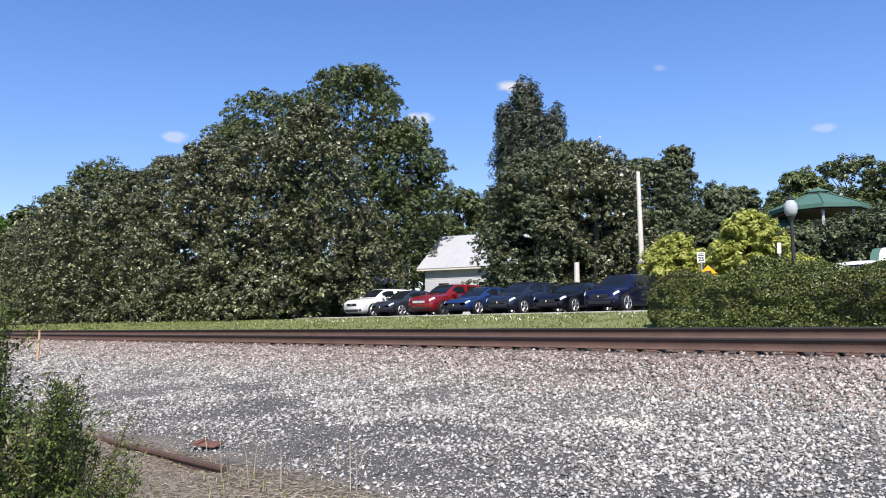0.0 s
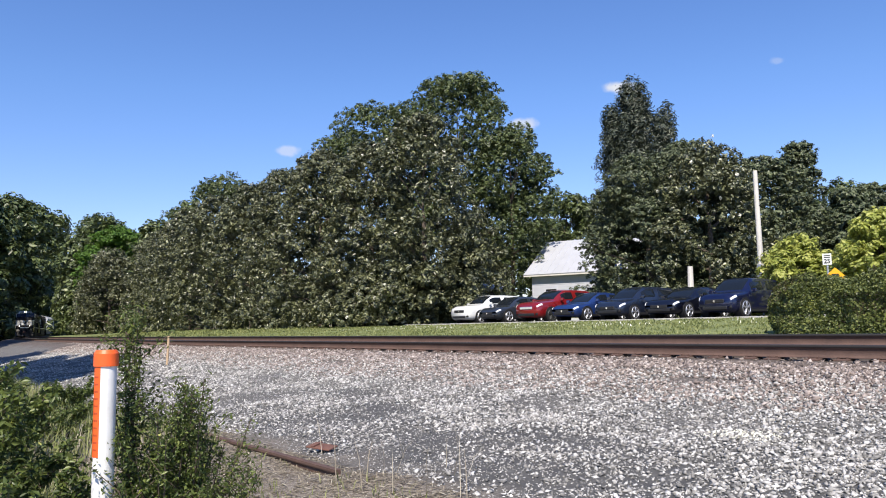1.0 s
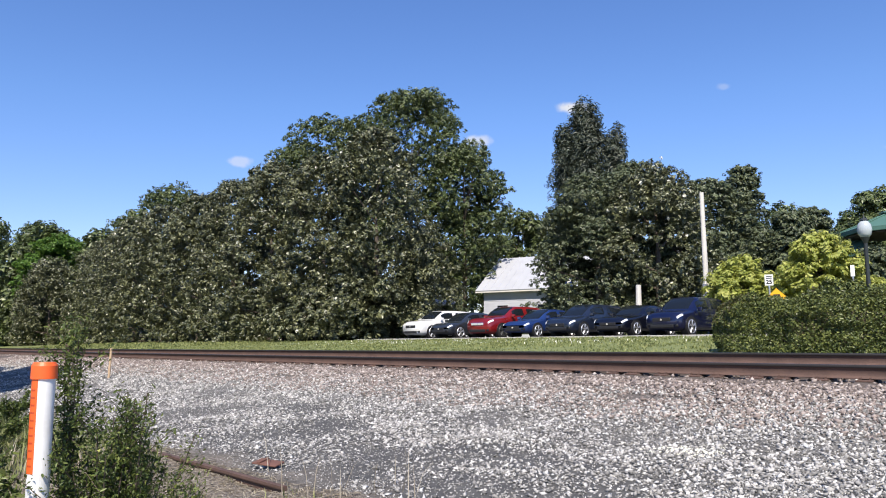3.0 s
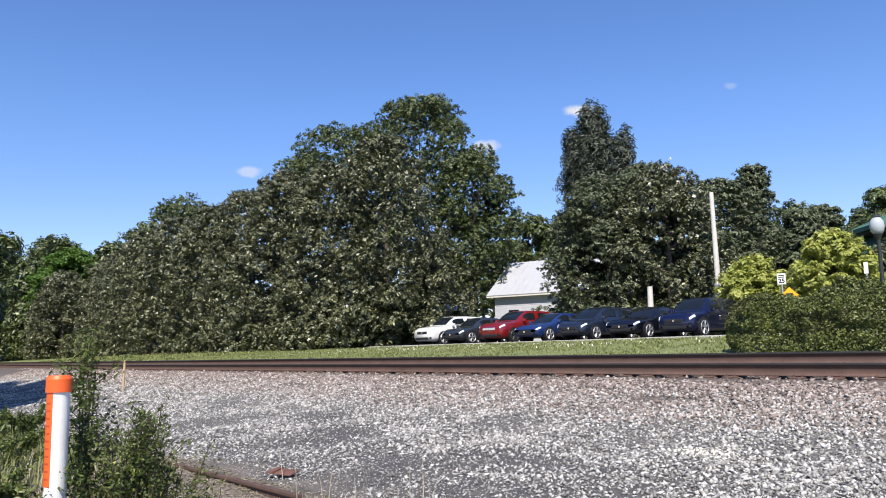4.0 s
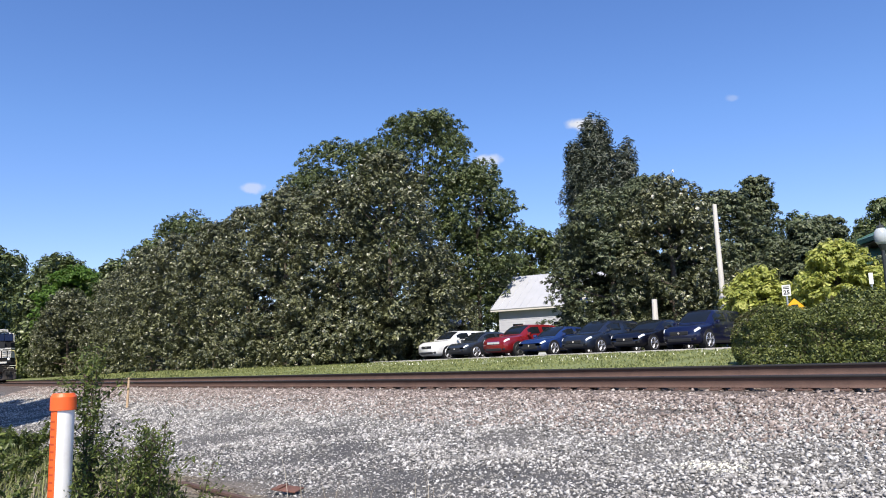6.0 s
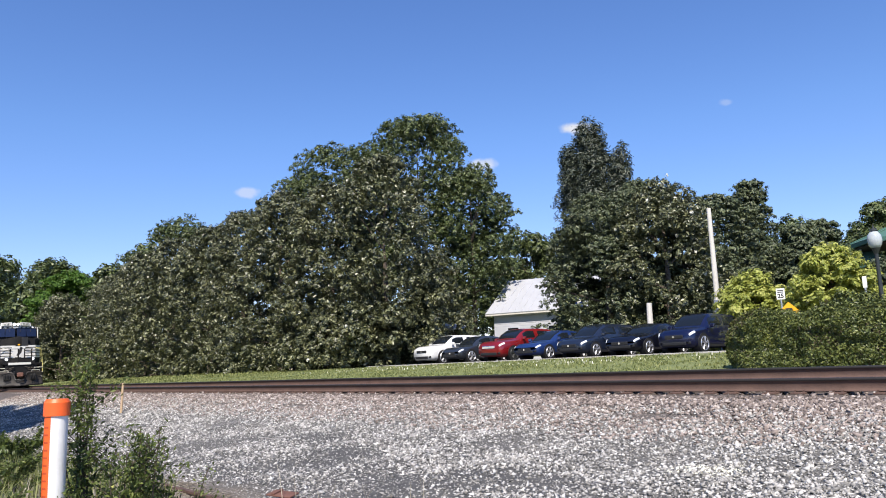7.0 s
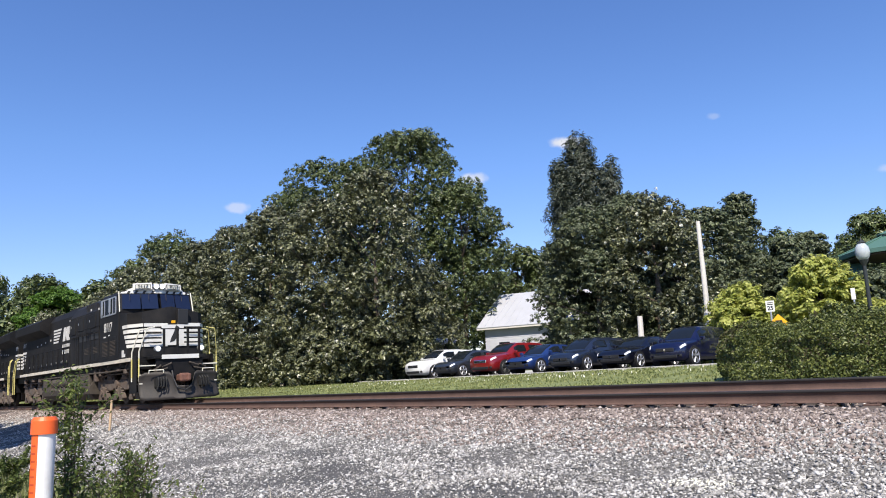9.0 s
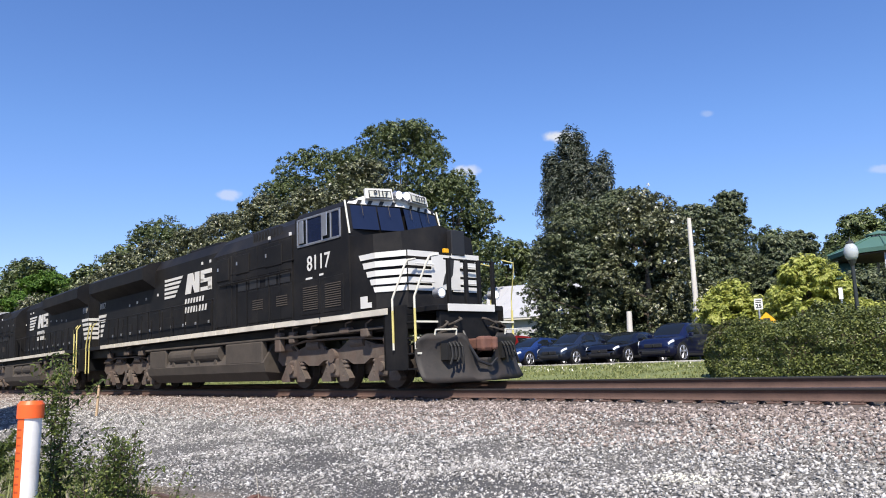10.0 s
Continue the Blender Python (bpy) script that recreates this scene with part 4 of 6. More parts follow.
            grab = part("stair_rail", bm, MAT["hand_rail" if s < 0 else "yellow_rail"], loco)
            bm = fresh()
            rod(bm, (x, s * yy, 1.0), (x, s * yy, 1.7), 0.027, 0.027, 8)
            part("grip", bm, MAT["yellow_rail"], grab)
    # plough: two hollow blades that meet in a low prow
    for s in (-1, 1):
        bm = fresh()
        n, k = 14, 8
        front, back = [], []
        for i in range(n + 1):
            v = i / n * 1.52
            head = 0.62 + 0.54 * min(1, max(0, (v - 0.3) / 0.16)) - 0.14 * max(0, (v - 1.36) / 0.16)
            foot = 0.13 + 0.06 * max(0, (v - 1.3) / 0.22)
            for j in range(k + 1):
                h = j / k
                x = 0.36 - 0.3 * v - 0.24 * math.sin(h * math.pi * 0.75) * (0.5 + 0.5 * v / 1.5)
                z = foot + (head - foot) * h
                front.append(bm.verts.new((x, s * v, z)))
                back.append(bm.verts.new((x - 0.035, s * v, z)))
        for i in range(n):
            for j in range(k):
                q = [i * (k + 1) + j, i * (k + 1) + j + 1, (i + 1) * (k + 1) + j + 1, (i + 1) * (k + 1) + j]
                bm.faces.new([front[t] for t in q])
                bm.faces.new([back[t] for t in q[::-1]])
        for i in range(n):
            for j in (0, k):
                q = [i * (k + 1) + j, (i + 1) * (k + 1) + j]
                bm.faces.new((front[q[0]], front[q[1]], back[q[1]], back[q[0]]))
        for j in range(k):
            q = [n * (k + 1) + j, n * (k + 1) + j + 1]
            bm.faces.new((front[q[0]], front[q[1]], back[q[1]], back[q[0]]))
        bmesh.ops.recalc_face_normals(bm, faces=bm.faces)
        plough = part("snow_plough", bm, MAT["plough_grime"], loco, smooth=True)
        bm = fresh()
        pipe(bm, [(-0.02, s * 1.25, 1.12), (0.02, s * 1.25, 1.23), (0.12, s * 0.75, 1.23), (0.1, s * 0.75, 1.12)], 0.018)
        part("plough_grab", bm, MAT["hand_rail"], plough)
        bm = fresh()
        prism(bm, [(-0.11, 0.6), (0.1, 0.6), (0.1, 0.95), (-0.11, 0.95)], s * 0.62, s * 1.02)
        part("hose_pocket", bm, MAT["hose"], plough)
        for j in range(4):
            bm = fresh()
            y = s * (0.64 + 0.1 * j)
            pipe(bm, [(0.08, y, 0.96), (0.17, y + s * 0.01, 0.86), (0.21, y + s * 0.03, 0.66), (0.2, y + s * (0.05 + 0.05 * (j % 2)), 0.5 + 0.05 * (j % 3))], 0.024)
            part("brake_hose", bm, MAT["hose"], loco)
        # pipes and levers on the end sheet over the blade
        for j, (y, z, w) in enumerate(((0.35, 1.5, 0.3), (0.5, 1.32, 0.45), (0.75, 1.42, 0.2))):
            bm = fresh()
            pipe(bm, [(-0.2, s * y, z), (-0.08, s * (y + 0.05), z - 0.03), (-0.06, s * (y + w), z - 0.12), (-0.2, s * (y + w + 0.04), z - 0.16)], 0.026)
            part("air_pipe", bm, MAT["grime"], loco)
    bm = fresh()
    box(bm, -0.36, -0.22, -0.9, 0.9, 0.85, 1.66, 0.02)
    part("end_plate", bm, B, loco)
    bm = fresh()
    box(bm, -0.4, 0.1, -0.14, 0.14, 0.8, 1.04, 0.04)
    box(bm, 0.08, 0.34, -0.2, 0.18, 0.76, 1.08, 0.07)
    box(bm, 0.26, 0.44, 0.04, 0.18, 0.78, 1.06, 0.05)
    part("coupler", bm, MAT["rust_red"], loco)
    bm = fresh()
    pipe(bm, [(-0.1, -0.35, 1.2), (0.1, -0.38, 0.9), (0.3, -0.3, 0.55), (0.35, 0.0, 0.45), (0.3, 0.25, 0.6)], 0.03)
    part("uncoupling_hose", bm, MAT["trim_black"], loco)
    # full-width cabinet behind the cab
    def hull(x0, x1, rows, name, mat=B):
        bm = fresh()
        loft(bm, [[(x, y, z) for y, z in rows] for x in (x0, x1)])
        return part(name, bm, mat, loco)
    wide = [(-1.5, 1.76), (-1.5, 4.0), (-1.2, 4.4), (-0.8, 4.66), (0.8, 4.66), (1.2, 4.4), (1.5, 4.0), (1.5, 1.76)]
    slim = [(-1.02, 1.76), (-1.02, 4.3), (-0.8, 4.64), (0.8, 4.64), (1.02, 4.3), (1.02, 1.76)]
    hull(-9.8, -5.07, wide, "control_cabinet")
    hull(-21.7, -9.8, slim, "engine_hood")
    flare = [(-1.02, 3.66), (-1.5, 3.98), (-1.5, 4.4), (-1.3, 4.54), (-0.8, 4.68), (0.8, 4.68), (1.3, 4.54), (1.5, 4.4), (1.5, 3.98), (1.02, 3.66)]
    hull(-21.6, -15.6, flare, "radiator_cowl")
    # striped hood end
    for k in range(5):
        z1 = 3.1 - 0.2 * k
        for s in (-1, 1):
            bm = fresh()
            quad(bm, [(-21.69, s * 1.03, z1), (-20.75 - 0.1 * k, s * 1.03, z1), (-20.8 - 0.1 * k, s * 1.03, z1 - 0.12), (-21.69, s * 1.03, z1 - 0.12)], 0.014, (0, s, 0))
            part("end_stripe", bm, W, loco)
        bm = fresh()
        box(bm, -21.72, -21.7, -1.02, 1.02, z1 - 0.12, z1)
        part("end_stripe", bm, W, loco)
    for s in (-1, 1):
        lettering(number, 0.24, W, loco, side_on(-21.2, -1.045, 3.46) if s < 0 else pose(-21.2, 1.045, 3.46, 90, 0, 180), "road_number")
        for x in (-21.75, -21.35):
            bm = fresh()
            pipe(bm, [(x, s * 1.5, 0.7), (x, s * 1.5, 1.9), (x + 0.2, s * 1.45, 2.6), (x + 0.24, s * 1.3, 2.8)], 0.024, 8)
            part("stair_rail", bm, MAT["yellow_rail"], loco)
    bm = fresh()
    box(bm, -13.6, -11.2, -0.6, 0.6, 4.62, 4.8, 0.05)
    part("exhaust_silencer", bm, B, loco)
    bm = fresh()
    for x in (-4.4, -4.1, -3.8):
        rod(bm, (x, -0.2, 4.74), (x + 0.4, -0.2, 4.78), 0.03, 0.07, 10)
    part("horn", bm, G, loco)
    for s in (-1, 1):
        y = s * 1.5
        # panels and louvres of the cabinet
        for x0, x1, z0, z1 in ((-6.3, -5.2, 1.85, 2.75), (-7.6, -6.4, 1.85, 2.75), (-9.7, -8.6, 1.85, 3.9), (-8.5, -5.2, 3.12, 3.95)):
            bm = fresh()
            box(bm, x0, x1, y - 0.02, y + 0.02, z0, z1, 0.015)
            part("cabinet_door", bm, B, loco)
        for x0 in (-6.0, -7.3):
            bm = fresh()
            for z in np.arange(2.2, 2.5, 0.06):
                box(bm, x0, x0 + 0.55, y - 0.035, y + 0.035, z, z + 0.026)
            part("louvre", bm, G, loco)
        for x0 in (-5.9, -6.6, -7.5, -8.2):
            bm = fresh()
            box(bm, x0, x0 + 0.58, y - 0.01, y + 0.022 * s + 0.01, 2.8, 3.06, 0.004)
            part("vent_recess", bm, MAT["trim_black"], loco)
        bm = fresh()
        for x in np.arange(-7.5, -5.9, 0.16):
            box(bm, x, x + 0.05, s * 1.36 - 0.05, s * 1.36 + 0.05, 4.12, 4.4)
        part("grille", bm, MAT["trim_black"], loco)
        for x in np.arange(-9.55, -5.2, 0.62):
            bm = fresh()
            box(bm, x - 0.018, x + 0.018, y - 0.028, y + 0.028, 1.8, 3.98, 0.006)
            part("panel_rib", bm, B, loco)
        for x0, x1, z0, z1 in ((-9.5, -8.75, 3.2, 3.85), (-8.3, -7.5, 3.3, 3.85), (-6.6, -5.7, 3.3, 3.85)):
            bm = fresh()
            box(bm, x0, x1, y - 0.045, y + 0.045, z0, z1, 0.015)
            hatch = part("hatch", bm, B, loco)
            bm = fresh()
            box(bm, x0 + 0.06, x0 + 0.12, y - 0.06, y + 0.06, (z0 + z1) / 2, (z0 + z1) / 2 + 0.1)
            part("latch", bm, MAT["alloy"], hatch)
        bm = fresh()
        pipe(bm, [(-9.3, s * 1.56, 3.08), (-7.0, s * 1.57, 3.08), (-5.2, s * 1.57, 3.08)], 0.02)
        part("cabinet_rail", bm, B, loco)
        # valves, boxes and hangers between the deck and the truck
        for x, z, w, h in ((-2.3, 1.2, 0.3, 0.2), (-3.1, 1.32, 0.4, 0.14), (-4.6, 1.28, 0.3, 0.2), (-5.5, 1.2, 0.26, 0.3), (-6.2, 1.0, 0.3, 0.5), (-16.0, 1.24, 0.4, 0.2), (-17.4, 1.3, 0.5, 0.16), (-19.3, 1.24, 0.3, 0.22)):
            bm = fresh()
            box(bm, x - w / 2, x + w / 2, s * 1.32 - 0.08, s * 1.32 + 0.08, z, z + h, 0.03)
            pipe(bm, [(x, s * 1.34, z + h), (x + 0.04, s * 1.36, z + h + 0.1), (x + 0.3, s * 1.36, 1.6)], 0.022)
            part("valve_box", bm, MAT["truck"], loco)
        # hood doors
        for k in range(11):
            bm = fresh()
            x0 = -10.9 - k * 0.98
            box(bm, x0, x0 + 0.9, s * 1.03 - 0.02, s * 1.03 + 0.02, 1.84, 2.5 + 0.25 * (k % 2), 0.012)
            door = part("hood_door", bm, B, loco)
            bm = fresh()
            box(bm, x0 + 0.78, x0 + 0.84, s * 1.06 - 0.02, s * 1.06 + 0.02, 2.1, 2.2)
            part("latch", bm, MAT["alloy"], door)
        for k, (x, z) in enumerate(((-11.1, 4.05), (-11.7, 4.05), (-10.1, 3.5), (-15.4, 3.35), (-16.5, 3.3), (-17.4, 3.25), (-18.2, 3.2), (-12.9, 2.15), (-13.2, 2.15), (-5.3, 4.0), (-6.4, 4.05))):
            bm = fresh()
            yy = s * (1.53 if x > -9.8 else 1.03)
            box(bm, x, x + 0.1, yy - 0.012, yy + 0.012, z, z + 0.09)
            part("placard", bm, W, loco)
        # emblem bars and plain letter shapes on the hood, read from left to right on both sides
        def along(x):
            return x if s < 0 else -25.66 - x
        for k in range(5):
            bm = fresh()
            z1 = 3.86 - k * 0.15
            quad(bm, [(along(a), s * 1.03, z) for a, z in ((-14.7, z1), (-13.15 - 0.14 * k, z1), (-13.22 - 0.14 * k, z1 - 0.09), (-14.7, z1 - 0.09))], 0.012, (0, s, 0))
            part("emblem_bar", bm, W, loco)
        bm = fresh()
        quad(bm, [(along(a), s * 1.03, z) for a, z in ((-12.75, 3.86), (-12.35, 3.86), (-12.2, 3.5), (-12.2, 3.86), (-11.85, 3.86), (-11.85, 3.18), (-12.2, 3.18), (-12.4, 3.5), (-12.5, 3.18), (-12.95, 3.18))], 0.012, (0, s, 0))
        part("emblem_shape", bm, W, loco)
        bm = fresh()
        for x0, x1, z0, z1 in ((-11.75, -10.95, 3.72, 3.86), (-11.75, -11.5, 3.5, 3.75), (-11.75, -10.95, 3.46, 3.58), (-11.2, -10.95, 3.2, 3.5), (-11.75, -10.95, 3.18, 3.31)):
            a, b = sorted((along(x0), along(x1)))
            box(bm, a, b, s * 1.03 - 0.012, s * 1.03 + 0.012, z0, z1, 0.004)
        part("emblem_shape", bm, W, loco)
        for z, n in ((2.82, 7), (2.54, 8)):
            for k in range(n):
                bm = fresh()
                a, b = sorted((along(-12.9 + k * 0.22), along(-12.74 + k * 0.22)))
                quad(bm, [(a - 0.02, s * 1.06, z), (b - 0.06, s * 1.06, z), (b + 0.0, s * 1.06, z + 0.2), (a + 0.04, s * 1.06, z + 0.2)], 0.008, (0, s, 0))
                part("name_bar", bm, W, loco)
        # side rail
        posts = np.arange(-21.2, -9.6, 1.02)
        for x in posts:
            bm = fresh()
            rod(bm, (x, s * 1.46, 1.72), (x, s * 1.46, 2.75), 0.022, 0.022, 6)
            part("rail_post", bm, B, loco)
        bm = fresh()
        pipe(bm, [(-21.2, s * 1.46, 2.75), (-9.7, s * 1.46, 2.75), (-9.4, s * 1.5, 3.35), (-5.1, s * 1.53, 3.35)], 0.02)
        part("side_rail", bm, B, loco)
        # tank and reservoirs
        bm = fresh()
        rod(bm, (-9.6, s * 1.2, 1.1), (-11.3, s * 1.2, 1.1), 0.26, 0.26, 18)
        part("air_reservoir", bm, G, loco)
        bm = fresh()
        rod(bm, (-11.5, s * 1.2, 1.1), (-13.3, s * 1.2, 1.1), 0.26, 0.26, 18)
        part("air_reservoir", bm, G, loco)
        for x in (-9.9, -11.1, -11.8, -13.0):
            bm = fresh()
            prism(bm, [(x - 0.14, 0.74), (x + 0.14, 0.74), (x + 0.05, 0.92), (x - 0.05, 0.92)], s * 1.1, s * 1.4)
            part("reservoir_saddle", bm, G, loco)
        bm = fresh()
        box(bm, -9.2, -7.0, s * 1.32 - 0.1, s * 1.32 + 0.1, 0.72, 1.34, 0.05)
        part("tank_shoulder", bm, G, loco)
        bm = fresh()
        box(bm, -15.0, -13.6, s * 1.32 - 0.1, s * 1.32 + 0.1, 0.72, 1.34, 0.05)
        part("tank_shoulder", bm, G, loco)
        bm = fresh()
        pipe(bm, [(-1.6, s * 1.35, 1.38), (-4.5, s * 1.38, 1.34), (-6.6, s * 1.38, 1.36), (-15.4, s * 1.4, 1.38)], 0.035)
        part("air_line", bm, G, loco)
    bm = fresh()
    loft(bm, [[(x0, -1.42, 0.74), (x0, -1.36, 0.5), (x0 + d, -1.1, 0.24), (x0 + d, 1.1, 0.24), (x0, 1.36, 0.5), (x0, 1.42, 0.74), (x0, 1.0, 1.4), (x0, -1.0, 1.4)] for x0, d in ((-15.2, 0.25), (-6.9, -0.25))])
    part("fuel_tank", bm, G, loco)
    # rear
    bm = fresh()
    box(bm, -22.0, -21.9, -1.45, 1.45, 0.8, 1.75, 0.02)
    part("end_plate", bm, B, loco)
    bm = fresh()
    box(bm, -22.5, -21.9, -0.14, 0.14, 0.78, 1.04, 0.04)
    part("coupler", bm, MAT["rust_red"], loco)
    bogie(loco, -3.85)
    bogie(loco, -17.75)
    return loco


def freight_car():
    """A covered hopper with ribbed sides."""
    car = empty("hopper_car", Matrix.Identity(4), "pale grey covered hopper car with ribbed sides", "rail car", "vehicles of the train")
    bm = fresh()
    rows = [(-1.2, 1.3), (-1.55, 1.8), (-1.55, 4.3), (-1.1, 4.75), (1.1, 4.75), (1.55, 4.3), (1.55, 1.8), (1.2, 1.3)]
    loft(bm, [[(x, y, z) for y, z in rows] for x in (-16.5, -0.8)])
    part("body", bm, MAT["white_wall"], car)
    for s in (-1, 1):
        for k in range(14):
            bm = fresh()
            x = -1.2 - k * 1.15
            box(bm, x - 0.06, x + 0.06, s * 1.58 - 0.04, s * 1.58 + 0.04, 1.7, 4.3)
            part("rib", bm, MAT["white_wall"], car)
    for k in range(4):
        bm = fresh()
        prism(bm, [(-2.6 - k * 3.8, 1.4), (-1.0 - k * 3.8 - 0.9, 0.6), (-1.0 - k * 3.8 - 1.9, 0.6), (-4.6 - k * 3.8 + 0.2, 1.4)], -0.9, 0.9)
        part("hopper_bay", bm, MAT["white_wall"], car)
    bm = fresh()
    box(bm, -17.0, -0.3, -0.5, 0.5, 0.95, 1.25)
    part("centre_sill", bm, MAT["grime"], car)
    bm = fresh()
    box(bm, -15, -2, -0.4, 0.4, 4.75, 4.86, 0.02)
    part("roof_walk", bm, MAT["alloy"], car)
    for c in (-2.2, -15.1):
        for dx in (-0.85, 0.85):
            for s in (-1, 1):
                bm = fresh()
                rod(bm, (c + dx, s * 0.69, 0.46), (c + dx, s * 0.83, 0.46), 0.46, 0.45, 20)
                part("wheel", bm, MAT["wheel_steel"], car)
        for s in (-1, 1):
            bm = fresh()
            prism(bm, [(c - 1.2, 0.45), (c - 0.6, 0.45), (c - 0.3, 0.3), (c + 0.3, 0.3), (c + 0.6, 0.45), (c + 1.2, 0.45), (c + 0.5, 0.8), (c - 0.5, 0.8)], s * 0.95, s * 1.08)
            part("side_frame", bm, MAT["grime"], car)
    return car


lead_loco = locomotive("8117", "black diesel locomotive with white nose stripes, rolling on the main line", True)
second_loco = locomotive("8119", "black diesel locomotive with white stripes, coupled behind the leading one", False)
hopper = freight_car()


# ---- parking ground and cars ----
bm = fresh()
box(bm, -37.5, -12.0, 26.2, 33.2, 0.3, 0.56, 0.02)
tagged(part("car_park", bm, MAT["asphalt"]), "worn grey asphalt parking strip above the grass bank", "parking lot", kind="structure")
bm = fresh()
box(bm, -37.5, -12.0, 26.0, 26.2, 0.2, 0.57, 0.02)
tagged(part("kerb", bm, MAT["concrete"]), "low pale concrete kerb along the parking strip", "kerb", kind="structure")


def smooth_rows(rows, n):
    """Passes a smooth curve through rows of numbers, keyed by their first."""
    rows = np.array(rows, float)
    t = np.linspace(rows[0, 0], rows[-1, 0], n)
    out = [t]
    for c in rows[:, 1:].T:
        v = np.interp(t, rows[:, 0], c)
        k = np.array([0.25, 0.5, 0.25])
        w = np.convolve(np.pad(v, 1, mode="edge"), k, "valid")
        w[0], w[-1] = v[0], v[-1]
        out.append(w)
    return np.stack(out, 1)


def car_paint(name, color, metal=0.35):
    m = plain(name, color, 0.3, metal, 0.08, 1.5, 90, 0.0, coat=1.0)
    return m


def car(name, x, y, z, turn, L, W, H, paint, label, hood=0.62, cowl=0.27, peak=0.45, tail=0.82, rear_top=0.6, belt=0.6, grille="trim_black", rim="alloy", kind="car"):
    """A car with its nose at y = 0 and its tail at y = L, in parts."""
    c = empty(name, pose(x, y, z, 0, 0, turn), label, kind, "vehicles parked in a row")
    hw, hz, bz, rz = W / 2, hood * H, belt * H, rear_top * H
    # along the car: half width, floor, shoulder, roof edge half width, roof edge, crown
    rows = smooth_rows([(0, 0.78, 0.32, hz - 0.3, 0.55, hz - 0.2, hz - 0.17), (0.015, 0.87, 0.25, hz - 0.22, 0.6, hz - 0.12, hz - 0.085), (0.05, 0.95, 0.2, hz - 0.14, 0.64, hz - 0.05, hz - 0.02),
                        (cowl * 0.6, 0.99, 0.18, hz - 0.08, 0.68, hz, hz + 0.025), (cowl, 1, 0.18, bz - 0.02, 0.72, hz + 0.04, hz + 0.06),
                        (cowl + (peak - cowl) * 0.5, 1, 0.18, bz, 0.74, hz + (H - hz) * 0.56, hz + (H - hz) * 0.62), (peak, 1, 0.18, bz, 0.72, H - 0.09, H - 0.02),
                        ((peak + tail) / 2, 1, 0.18, bz + 0.02, 0.72, H - 0.07, H), (tail, 1, 0.2, bz + 0.03, 0.7, H - 0.11, H - 0.04),
                        (tail + (0.97 - tail) * 0.6, 0.98, 0.22, rz - 0.03, 0.72, rz + (H - rz) * 0.42, rz + (H - rz) * 0.48), (0.97, 0.94, 0.26, rz - 0.08, 0.72, rz - 0.03, rz), (1, 0.84, 0.36, rz - 0.2, 0.66, rz - 0.14, rz - 0.12)], 56)
    shell = []
    for u, w, zb, sh, ed, ez, tz in rows:
        w, ed = hw * w, hw * ed
        half = [(0, zb), (0.8 * w, zb), (0.97 * w, zb + 0.1), (w, zb + 0.26), (0.985 * w, sh - 0.06), (0.95 * w, sh), ((0.95 * w + ed) / 2 + 0.02, (sh + ez) / 2), (ed, ez), (ed * 0.86, ez + (tz - ez) * 0.6), (ed * 0.45, tz - 0.008), (0, tz)]
        shell.append([(a, u * L, b) for a, b in half] + [(-a, u * L, b) for a, b in half[9:0:-1]])
    bm = fresh()
    loft(bm, shell)
    part("body", bm, paint, c, smooth=True)
    grid = np.array(shell)

    def skin(u, k):
        """The point of the body u along the car and k round it."""
        i, j = np.interp(u, rows[:, 0], np.arange(len(rows))), k % 20
        i0, j0 = min(int(i), len(rows) - 2), int(j)
        fi, fj = i - i0, j - j0
        return sum(grid[i0 + p, (j0 + q) % 20] * (fi if p else 1 - fi) * (fj if q else 1 - fj) for p in (0, 1) for q in (0, 1))

    def patch(name, u0, u1, k0, k1, mat, nu=8, nk=6):
        """A pane let into the body, its rim sunk below the paint."""
        bm = fresh()
        net = []
        for a in range(nu + 1):
            for b in range(nk + 1):
                u, k = u0 + (u1 - u0) * a / nu, k0 + (k1 - k0) * b / nk
                n = np.cross(skin(u + 0.004, k) - skin(u - 0.004, k), skin(u, k + 0.06) - skin(u, k - 0.06))
                n /= np.linalg.norm(n) + 1e-9
                p = skin(u, k)
                n *= np.sign(n @ (p - (0, L / 2, 0.5))) or 1
                net.append(bm.verts.new(p + n * (-0.012 if a in (0, nu) or b in (0, nk) else 0.012)))
        for a in range(nu):
            for b in range(nk):
                i = a * (nk + 1) + b
                bm.faces.new((net[i], net[i + 1], net[i + nk + 2], net[i + nk + 1]))
        bmesh.ops.recalc_face_normals(bm, faces=bm.faces)
        return part(name, bm, mat, c, smooth=True)

    patch("windshield", cowl + 0.006, peak - 0.004, 7.25, 12.75, MAT["tinted"], 10, 10)
    patch("rear_window", tail + 0.012, 0.955, 7.3, 12.7, MAT["tinted"], 8, 8)
    for m in (lambda k: k, lambda k: 20 - k):
        patch("side_window", cowl + (peak - cowl) * 0.5, 0.565, m(5.25), m(6.85), MAT["tinted"])
        patch("side_window", 0.59, tail + (0.97 - tail) * 0.3, m(5.25), m(6.85), MAT["tinted"])
        patch("headlight", 0.003, 0.075, m(3.85), m(5.45), MAT["headlight"])
    for s in (-1, 1):
        bm = fresh()
        box(bm, s * (hw + 0.09) - 0.1, s * (hw + 0.09) + 0.1, cowl * L + 0.28, cowl * L + 0.4, belt * H + 0.02, belt * H + 0.17, 0.035)
        part("mirror", bm, paint, c)
        bm = fresh()
        box(bm, s * hw * 0.72 - 0.1, s * hw * 0.72 + 0.1, 0.0, 0.1, 0.34, 0.45, 0.03)
        part("fog_lamp", bm, MAT["trim_black"], c)
